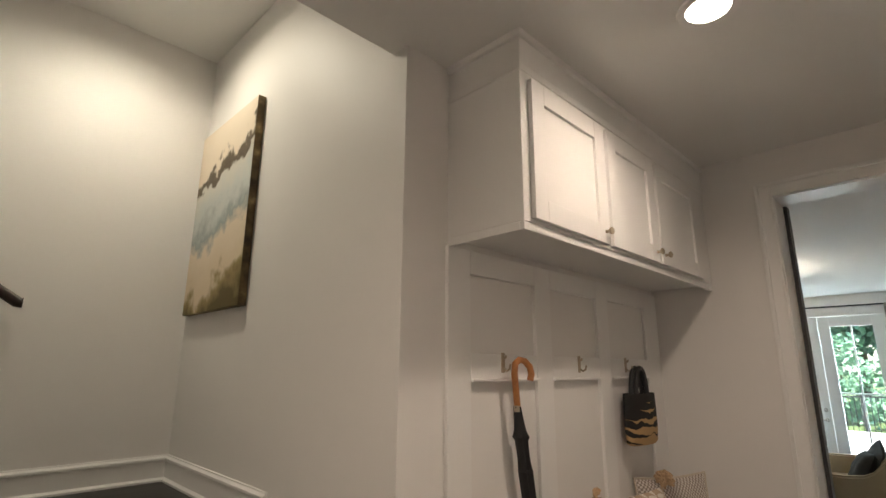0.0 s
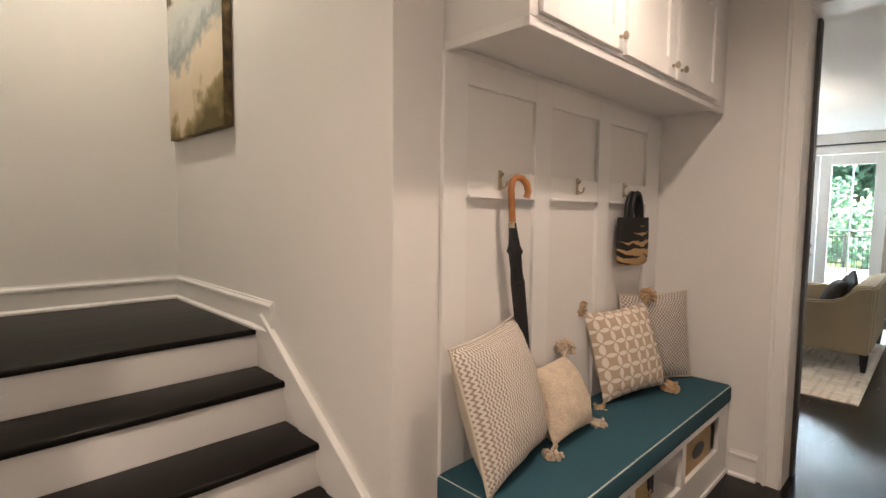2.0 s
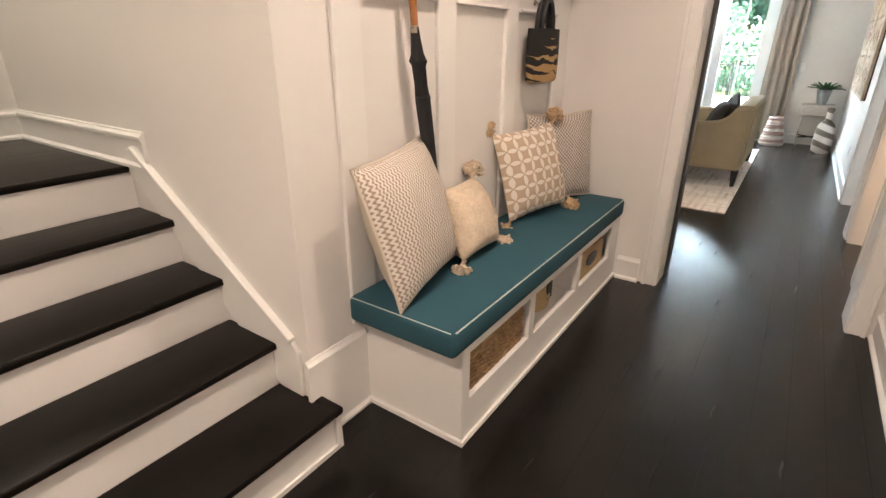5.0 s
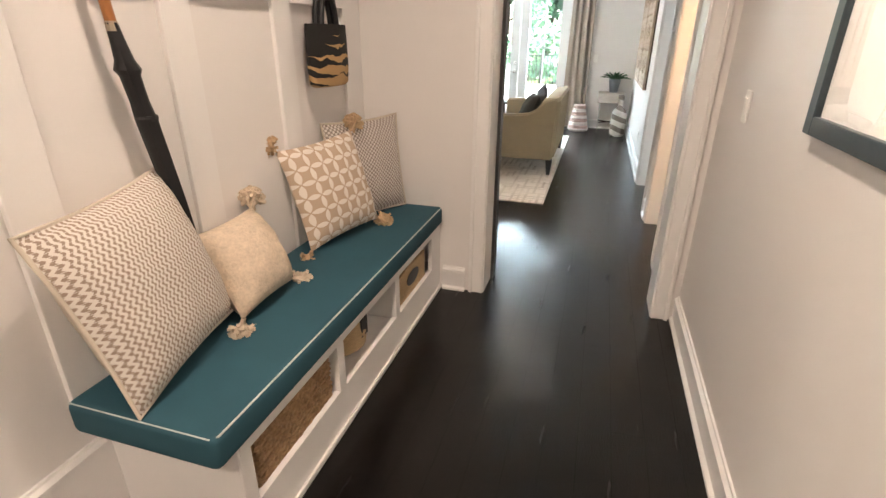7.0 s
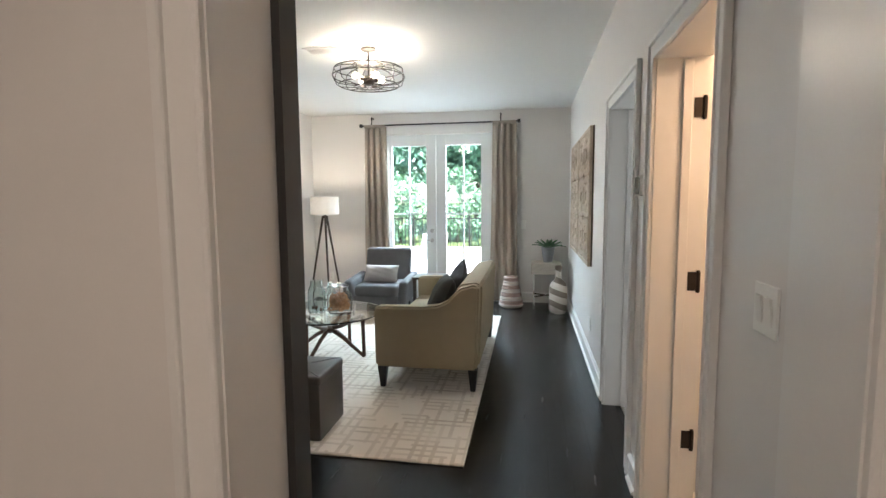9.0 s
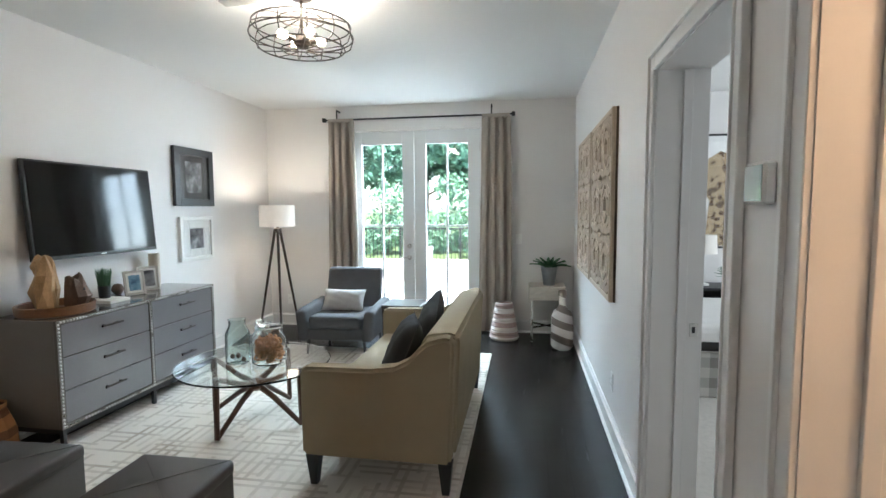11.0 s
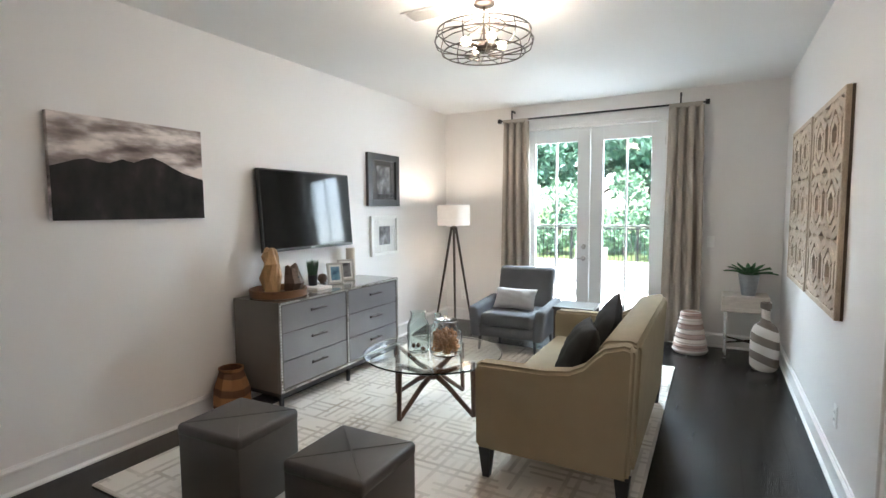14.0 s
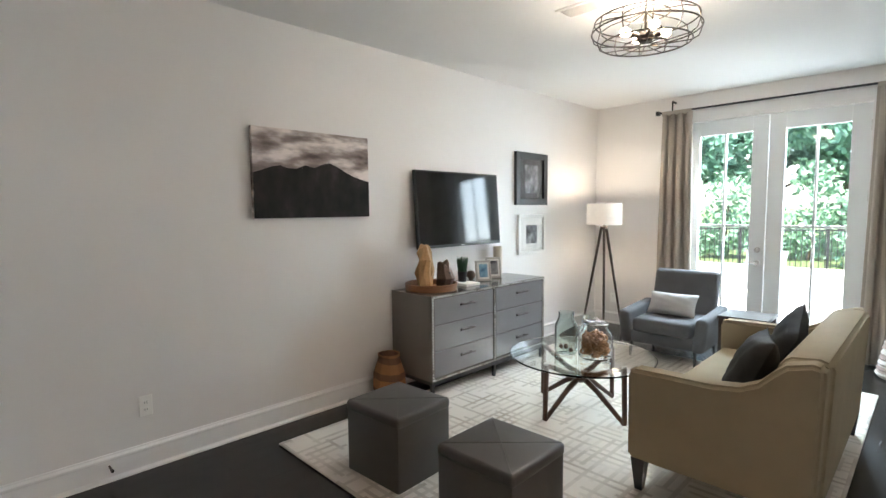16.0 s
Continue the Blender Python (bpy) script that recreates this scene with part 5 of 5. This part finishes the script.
part("body", lathe(prof + [(0.085, 0.42), (0.08, 0.4), (0.12, 0.05), (0, 0.03)], 32), BASKETSTRIPE, bk, smooth=True)

# carved wall panels
def carved_panel(y0, y1):
    w, h = y1 - y0, 1.22
    p = thing("carved_wall_panel", pose(RX, (y0 + y1) / 2, 1.49, 0, 0, -90), "limed wood wall panel with a carved hexagon lattice", "wall art", "pair of carved panels")
    # dark sheet that fills the gaps between the lattice bars
    part("backing", boxes((-w / 2, -0.014, -h / 2, w / 2, 0, h / 2)), PANELBACK, p)
    part("rim", boxes((-w / 2, -0.04, -h / 2, -w / 2 + 0.035, -0.014, h / 2), (w / 2 - 0.035, -0.04, -h / 2, w / 2, -0.014, h / 2), (-w / 2 + 0.035, -0.04, -h / 2, w / 2 - 0.035, -0.014, -h / 2 + 0.035), (-w / 2 + 0.035, -0.04, h / 2 - 0.035, w / 2 - 0.035, -0.014, h / 2), bevel=0.003), LIMED, p)
    nx, nz = 2, 3
    cw, chh = (w - 0.07) / nx, (h - 0.07) / nz

    def bar(x0, z0, x1, z1, wide=0.04):
        d = Vector((x1 - x0, 0, z1 - z0))
        m = Matrix.Translation(((x0 + x1) / 2, -0.026, (z0 + z1) / 2)) @ pose(0, 0, 0, 0, -math.degrees(math.atan2(d.z, d.x)), 0)
        part("lattice_bar", moved(boxes((-d.length / 2, -0.012, -wide / 2, d.length / 2, 0.012, wide / 2)), m), LIMED, p)

    for i in range(nx):
        for k in range(nz):
            cx, cz = -w / 2 + 0.035 + cw * (i + 0.5), -h / 2 + 0.035 + chh * (k + 0.5)
            for grow, wide in ((1.0, 0.05), (0.56, 0.04)):
                q = [(cx + grow * cw * a, cz + grow * chh * c) for a, c in ((0, 0.46), (0.34, 0.2), (0.34, -0.2), (0, -0.46), (-0.34, -0.2), (-0.34, 0.2))]
                for a, c in zip(q, q[1:] + q[:1]):
                    bar(*a, *c, wide)
            for sx, sz in ((1, 1), (-1, 1), (-1, -1), (1, -1)):
                bar(cx + sx * cw * 0.34, cz + sz * chh * 0.2, cx + sx * cw * 0.5, cz + sz * chh * 0.34, 0.045)
                bar(cx + sx * cw * 0.12, cz + sz * chh * 0.5, cx + sx * cw * 0.5, cz + sz * chh * 0.34, 0.05)
    return p


carved_panel(7.24, 8.19)
carved_panel(8.27, 9.20)

# ceiling fixture
cf = thing("ceiling_light", pose(-1.23, 6.88, LIV), "round bronze wire cage ceiling light with lit bulbs", "light")
part("canopy", lathe([(0, 0), (0.065, 0), (0.065, -0.02), (0.05, -0.028), (0, -0.03)], 28), BRONZE, cf, smooth=True)
part("stem", tube([(0, 0, -0.03), (0, 0, -0.25)], 0.008, 8), BRONZE, cf)
part("hub", lathe([(0, -0.31), (0.035, -0.3), (0.05, -0.27), (0.035, -0.23), (0, -0.225)], 16), BRONZE, cf, smooth=True)
for r, z in ((0.285, -0.175), (0.30, -0.235), (0.25, -0.305), (0.12, -0.315), (0.13, -0.14)):
    part("ring", tube([(r * math.cos(a), r * math.sin(a), z) for a in [6.283185 * k / 48 for k in range(48)]], 0.0045, 6, closed=True), BRONZE, cf)
for k in range(12):
    c, s = math.cos(radians(30 * k)), math.sin(radians(30 * k))
    part("wire", tube([(c * r, s * r, z) for r, z in ((0.02, -0.13), (0.13, -0.14), (0.22, -0.15), (0.285, -0.175), (0.303, -0.235), (0.285, -0.285), (0.25, -0.305), (0.12, -0.315), (0.03, -0.315))], 0.0035, 5), BRONZE, cf)
for k in range(4):
    a = radians(45 + 90 * k)
    c, s = math.cos(a), math.sin(a)
    part("socket", tube([(0.03 * c, 0.03 * s, -0.265), (0.085 * c, 0.085 * s, -0.25)], 0.015, 10), BRONZE, cf)
    part("bulb", moved(lathe([(0, 0), (0.014, 0.004), (0.028, 0.035), (0.024, 0.055), (0, 0.068)], 14), pose(0.083 * c, 0.083 * s, -0.25, 0, 78, 45 + 90 * k)), BULBGLOW, cf, "lit filament bulb", smooth=True)
vt = thing("ceiling_vent", pose(-1.60, 6.86, LIV), "white slatted ceiling air vent", "vent")
part("frame", boxes((-0.17, -0.09, -0.008, 0.17, -0.07, 0), (-0.17, 0.07, -0.008, 0.17, 0.09, 0), (-0.17, -0.07, -0.008, -0.15, 0.07, 0), (0.15, -0.07, -0.008, 0.17, 0.07, 0)), WHITE, vt)
for k in range(9):
    part("slat", moved(boxes((-0.15, -0.007, -0.001, 0.15, 0.007, 0.001)), pose(0, -0.062 + 0.0155 * k, -0.006, 35, 0, 0)), WHITE, vt)

# curtains and rod
rod = thing("curtain_rod", pose(0, 9.84, 2.56), "black metal curtain rod with square finials", "curtain rod")
part("rod", tube([(-2.33, 0, 0), (-0.05, 0, 0)], 0.011, 10), BLACKPAINT, rod)
for x in (-2.33, -0.05):
    part("finial", box(x - 0.02, -0.024, -0.024, x + 0.02, 0.024, 0.024, bevel=0.004), BLACKPAINT, rod)
for x in (-2.17, -0.30):
    part("bracket", boxes((x - 0.008, -0.006, -0.01, x + 0.008, 0.006, 0.12), (x - 0.008, -0.006, 0.1, x + 0.008, 0.108, 0.12), bevel=0.002), BLACKPAINT, rod)


def curtain(x0, x1, seed):
    c = thing("curtain", pose((x0 + x1) / 2, 9.83, 0.03), "taupe linen curtain panel hanging in deep folds", "curtain", "pair of curtains")
    b, nu, nv = bmesh.new(), 72, 14
    rows = []
    for j in range(nv + 1):
        v = j / nv
        row = []
        for i in range(nu + 1):
            u = i / nu
            ph = 2 * math.pi * 3.6 * u + seed
            depth = 0.042 * (0.75 + 0.3 * math.sin(3 * u + seed)) * (1.15 - 0.3 * v)
            x = (x0 - x1) * (0.5 - u) * -1 * (0.92 + 0.16 * (1 - v) * 0.6) + 0.012 * math.sin(2 * ph) + 0.01 * math.sin(3 * v + 5 * u)
            row.append(b.verts.new((x, -depth * math.sin(ph) + 0.008 * math.sin(4 * v + 9 * u), 2.5 * v)))
        rows.append(row)
    for r0, r1 in zip(rows, rows[1:]):
        for i in range(nu):
            b.faces.new((r0[i], r0[i + 1], r1[i + 1], r1[i]))
    ob = part("cloth", b, CURTAIN, c, smooth=True)
    so = ob.modifiers.new("thickness", "SOLIDIFY")
    so.thickness = 0.004
    part("header_tape", boxes((-(x1 - x0) / 2 + 0.02, -0.012, 2.49, (x1 - x0) / 2 - 0.02, 0.012, 2.54), bevel=0.004), CURTAIN, c)
    return c


curtain(-2.30, -1.94, 0.4)
curtain(-0.43, -0.07, 1.3)

# french doors
structure("trim_french_door_frame", boxes((-2.1, 9.94, 0, -2.06, 10.12, 2.43), (-0.44, 9.94, 0, -0.40, 10.12, 2.43), (-2.1, 9.94, 2.43, -0.40, 10.12, 2.47), (-2.17, 9.93, 0, -2.1, 9.95, 2.54), (-0.40, 9.93, 0, -0.33, 9.95, 2.54), (-2.1, 9.93, 2.47, -0.40, 9.95, 2.54), (-2.06, 9.98, -0.02, -0.44, 10.12, 0.012)), WHITE)


def french_leaf(name, x0, x1, hinge_right, label):
    d = thing(name, pose(0, 9.99, 0), label, "door", kind="structure")
    g0, g1, z0, z1 = x0 + 0.148, x1 - 0.148, 0.28, 2.27
    part("stile", boxes((x0 + 0.003, 0, 0.015, g0, 0.045, 2.425), bevel=0.003), DOORW, d)
    part("stile", boxes((g1, 0, 0.015, x1 - 0.003, 0.045, 2.425), bevel=0.003), DOORW, d)
    part("rail", boxes((g0, 0, 0.015, g1, 0.045, z0), bevel=0.003), DOORW, d)
    part("rail", boxes((g0, 0, z1, g1, 0.045, 2.425), bevel=0.003), DOORW, d)
    c = (g0 + g1) / 2
    part("muntin", boxes((c - 0.011, 0.003, z0, c + 0.011, 0.042, z1), bevel=0.003), DOORW, d)
    part("muntin", boxes((g0, 0.005, 1.262, c - 0.011, 0.04, 1.288), (c + 0.011, 0.005, 1.262, g1, 0.04, 1.288), bevel=0.003), DOORW, d)
    for a, e in ((g0, c - 0.011), (c + 0.011, g1)):
        for p, q in ((z0, 1.262), (1.288, z1)):
            pane = part("pane", boxes((a, 0.02, p, e, 0.024, q)), GLASS, d)
            pane.visible_shadow = False
    hx = x1 - 0.002 if hinge_right else x0 + 0.002
    for z in (0.3, 0.92, 1.57, 2.22):
        part("hinge", tube([(hx, -0.005, z - 0.05), (hx, -0.005, z + 0.05)], 0.007, 8), STEEL, d, "steel hinge")
    return d


french_leaf("door_patio_west", -2.06, -1.25, False, "white glazed french door, closed")
fr = french_leaf("door_patio_east", -1.25, -0.44, True, "white glazed french door, closed")
hw = thing("door_hardware", pose(-1.316, 9.99, 0), "brushed nickel deadbolt and lever set", "door handle")
for z in (1.025, 0.885):
    part("rosette", moved(lathe([(0, 0), (0.03, 0), (0.03, 0.006), (0.022, 0.014), (0, 0.016)], 20), pose(0, 0, z, 90, 0, 0)), STEEL, hw, smooth=True)
part("thumb_turn", boxes((-0.006, -0.035, 1.01, 0.006, -0.012, 1.04), bevel=0.002), STEEL, hw)
part("lever", tube([(0, -0.012, 0.885), (0, -0.05, 0.885), (-0.03, -0.055, 0.887), (-0.11, -0.05, 0.885)], 0.009, 8), STEEL, hw, smooth=True)

# ---- bedroom seen through its door ----
gp = framed("framed_print", pose(2.2, FY, 1.655, 0, 0, 0), "tall framed print with a tan outline in place of its giraffe", 0.82, 1.25, 0.02, 0.03, BLACKPAINT, PAPER, PAPER, 0.1, 0.1)
# simple mottled outline put in place of the giraffe on this print
part("printed_shape", prism([(-0.14, -0.6), (-0.1, -0.1), (-0.19, 0.05), (-0.2, 0.16), (-0.12, 0.36), (0.0, 0.44), (0.14, 0.38), (0.2, 0.2), (0.13, 0.0), (0.12, -0.2), (0.16, -0.6)], -0.0165, -0.0155), TANSHAPE, gp, "mottled tan outline in place of a giraffe")
ns = thing("nightstand", pose(2.05, 9.68, 0), "black wooden nightstand with an open shelf", "nightstand")
part("top", box(-0.32, -0.22, 0.62, 0.32, 0.22, 0.65, bevel=0.004), BLACKPAINT, ns)
part("side", boxes((-0.32, -0.22, 0, -0.29, 0.22, 0.62)), BLACKPAINT, ns)
part("side", boxes((0.29, -0.22, 0, 0.32, 0.22, 0.62)), BLACKPAINT, ns)
part("shelf", boxes((-0.29, -0.22, 0.38, 0.29, 0.22, 0.41)), BLACKPAINT, ns)
part("back", boxes((-0.29, 0.2, 0.0, 0.29, 0.22, 0.62)), BLACKPAINT, ns)
tl = thing("table_lamp", pose(1.98, 9.68, 0.65), "white table lamp with a drum shade", "lamp")
part("base", lathe([(0, 0), (0.06, 0), (0.06, 0.015), (0.012, 0.03), (0.012, 0.36), (0, 0.36)], 20), PLASTIC, tl, smooth=True)
part("shade", lathe([(0.13, 0.34), (0.12, 0.54), (0.116, 0.54), (0.126, 0.34), (0.13, 0.34)], 28), SHADE, tl, smooth=True)
fern = thing("potted_fern", pose(2.25, 9.66, 0.65), "small green fern on the nightstand", "plant")
part("pot", lathe([(0, 0), (0.05, 0), (0.06, 0.08), (0.05, 0.08), (0, 0.07)], 16), BLACKPAINT, fern, smooth=True)
b = bmesh.new()
rnd = random.Random(3)
for k in range(80):
    a, e = rnd.uniform(0, 6.28), rnd.uniform(0.3, 1.3)
    d = Vector((math.cos(a) * math.cos(e), math.sin(a) * math.cos(e), math.sin(e)))
    tube([(0, 0, 0.07), Vector((0, 0, 0.07)) + d * 0.1, Vector((0, 0, 0.05)) + d * 0.18], 0.006, 4, bm=b, ends=0.002)
part("fronds", b, LEAF, fern)
bed = thing("bed", pose(2.55, 8.7, 0), "bed with white bedding and a grey plaid throw", "bed")
part("base", box(-1.4, -0.65, 0.0, 1.1, 0.65, 0.36, bevel=0.01), PLAID, bed)
part("mattress", box(-1.42, -0.66, 0.34, 1.1, 0.66, 0.58, bevel=0.07, seg=3), BEDDING, bed, smooth=True)
part("throw", box(-1.43, -0.68, 0.37, 0.6, -0.5, 0.45, bevel=0.03, seg=2), DARKCUSH, bed, "dark folded throw", smooth=True)
scatter_pillow(pose(3.2, 8.75, 0.66, 0, 0, 90), "plump white pillow lying on the bed", 0.65, 0.42, 0.16, BEDDING)

# ---- outdoors ----
structure("ground", boxes((-300, 10.12, -0.32, 300, 500, -0.3), (-300, -300, -0.32, -3.6, 10.12, -0.3), (4.6, -300, -0.32, 300, 10.12, -0.3)), GRASS)
structure("patio", boxes((-12, 10.12, -0.3, 9, 19.0, -0.05)), PATIO)
fence = thing("metal_fence", pose(0, 20.0, -0.3), "black iron picket fence along the lawn", "fence")
for k in range(13):
    part("post", boxes((-14 + 2 * k, -0.03, 0, -13.94 + 2 * k, 0.03, 1.25)), FENCEM, fence)
part("rail", boxes((-14, -0.015, 1.13, 10, 0.015, 1.17)), FENCEM, fence)
part("rail", boxes((-14, -0.015, 0.12, 10, 0.015, 0.16)), FENCEM, fence)
b = bmesh.new()
for k in range(190):
    x = -13.9 + 0.125 * k
    box(x - 0.009, -0.009, 0.05, x + 0.009, 0.009, 1.2, bm=b)
part("pickets", b, FENCEM, fence)["kind"] = "stuff"


def leaf_cloud(clumps, count, size, seed):
    """Many small bent leaves scattered in uneven clumps of (x, y, z, radius)."""
    rs = np.random.RandomState(seed)
    verts, faces = [], []
    for cx, cy, cz, r in clumps:
        n = int(count * r * r)
        d = rs.normal(size=(n, 3))
        d /= np.linalg.norm(d, axis=1)[:, None]
        rad = r * (0.55 + 0.5 * rs.rand(n)) * (1 + 0.25 * np.sin(5 * d[:, 0] + seed) * np.cos(4 * d[:, 2]))
        c = np.array((cx, cy, cz)) + d * rad[:, None] * np.array((1, 1, 0.85))
        a, e = rs.normal(size=(n, 3)), rs.normal(size=(n, 3))
        a /= np.linalg.norm(a, axis=1)[:, None]
        e = np.cross(a, e)
        e /= np.linalg.norm(e, axis=1)[:, None]
        s = size * (0.6 + 0.8 * rs.rand(n))[:, None]
        base = len(verts)
        quad = np.stack((c - a * s, c + e * s * 0.55, c + a * s, c - e * s * 0.55), 1).reshape(-1, 3)
        verts.extend(map(tuple, quad))
        faces.extend((base + 4 * i, base + 4 * i + 1, base + 4 * i + 2, base + 4 * i + 3) for i in range(n))
    me = bpy.data.meshes.new("crown")
    me.from_pydata(verts, [], faces)
    return me


def tree(x, y, h, spread, seed, label):
    t = thing("tree", pose(x, y, -0.3), label, "tree", "trees behind the fence")
    rs = random.Random(seed)
    b = tube([(0, 0, 0), (0.1, 0, h * 0.3), (0.0, 0.1, h * 0.6), (0.15, 0, h * 0.9)], 0.22, 8, ends=0.05)
    clumps = []
    for k in range(11):
        a, z = k * 2.4 + seed, h * (0.32 + 0.62 * rs.random())
        r = spread * rs.uniform(0.35, 0.9)
        tip = (r * math.cos(a), r * math.sin(a), z + 0.4)
        tube([(0, 0, z * 0.75), (tip[0] * 0.5, tip[1] * 0.5, z * 0.92), tip], 0.07, 5, bm=b, ends=0.02)
        clumps.append((*tip, spread * rs.uniform(0.32, 0.5)))
    part("trunk", b, BARK, t, smooth=True)
    me = leaf_cloud(clumps, 620, 0.16, seed)
    me.materials.append(FOLIAGE)
    c = new("crown", me)
    c.parent = t
    return t


for i, (x, y, h, sp) in enumerate(((-9.5, 27, 8.5, 2.8), (-5.0, 29, 9.5, 3.2), (-1.0, 26.5, 9, 2.8), (2.8, 30, 10, 3.2), (6.5, 27, 9, 2.8), (-14, 29, 9, 3.2), (-3.2, 34, 12, 3.6), (1.0, 36, 12, 3.6))):
    tree(x, y, h, sp, i + 1, "leafy green deciduous tree behind the iron fence")
for i in range(11):
    x = -14.5 + 2.3 * i
    sh = thing("shrub", pose(x, 22.2 + 0.9 * (i % 3), -0.3), "bright green leafy shrub behind the fence", "shrub", "shrubs behind the fence")
    me = leaf_cloud([(0, 0, 0.9, 1.0), (0.7, 0.2, 1.5 + 0.3 * (i % 2), 0.8), (-0.7, 0.1, 0.7, 0.8), (0.1, 0.3, 2.0 + 0.35 * (i % 3), 0.75)], 520, 0.11, 40 + i)
    me.materials.append(FOLIAGE2)
    c = new("foliage", me)
    c.parent = sh
    st = part("stem", tube([(0, 0, 0), (0.1, 0, 0.8), (0.1, 0.2, 1.8)], 0.06, 6, ends=0.02), BARK, sh)

ad = thing("patio_chair", pose(-2.0, 13.0, -0.05, 0, 0, -150), "grey slatted patio lounge chair on pale concrete", "chair")
for k in range(5):
    part("seat_slat", box(-0.28, -0.3 + 0.12 * k, 0.34 - 0.02 * k, 0.28, -0.2 + 0.12 * k, 0.36 - 0.02 * k, bevel=0.003), GREYPIL, ad)
    part("back_slat", moved(boxes((-0.05, 0, 0, 0.05, 0.02, 0.62 + 0.05 * (2 - abs(k - 2))), bevel=0.003), pose(-0.22 + 0.11 * k, 0.28, 0.28, -18, 0, 0)), GREYPIL, ad)
for x in (-0.32, 0.32):
    part("arm", box(x - 0.06, -0.35, 0.52, x + 0.06, 0.4, 0.545, bevel=0.004), GREYPIL, ad)
    part("leg", boxes((x - 0.03, -0.32, 0, x + 0.03, -0.27, 0.52)), GREYPIL, ad)
    part("leg", boxes((x - 0.03, 0.3, 0, x + 0.03, 0.35, 0.52)), GREYPIL, ad)

# ---- hardwood floor, board by board ----
floor = structure("floor", boxes((-3.44, -2.22, -0.06, 0.77, 10.12, -0.012)), BLACKPAINT, label="dark stained hardwood floor", category="floor")
WIDE = 0.125
plank_mesh = {}


def plank(x, y0, y1):
    key = round((y1 - y0) * 20)
    if key not in plank_mesh:
        b = box(-WIDE / 2 + 0.0002, -(key / 20) / 2 + 0.0002, -0.012, WIDE / 2 - 0.0002, (key / 20) / 2 - 0.0002, 0.0, bevel=0.0003)
        me = bpy.data.meshes.new("plank")
        b.to_mesh(me)
        b.free()
        me.materials.append(OAK)
        plank_mesh[key] = me
    ob = new("plank", plank_mesh[key])
    ob.parent = floor
    ob.location = (x, y0 + key / 40, 0)


rp = random.Random(21)
x = -3.21
while x < 0.77:
    y, top = (-1.6 if x > -1.2 else 3.7), 9.95
    y -= 0.05 * rp.randrange(0, 6)
    while y < top:
        L = 0.05 * rp.randrange(26, 50)
        if y + L > top:
            L = max(0.05, 0.05 * round((top + 0.05 - y) / 0.05))
        plank(x, y, y + L)
        y += L
    x += WIDE
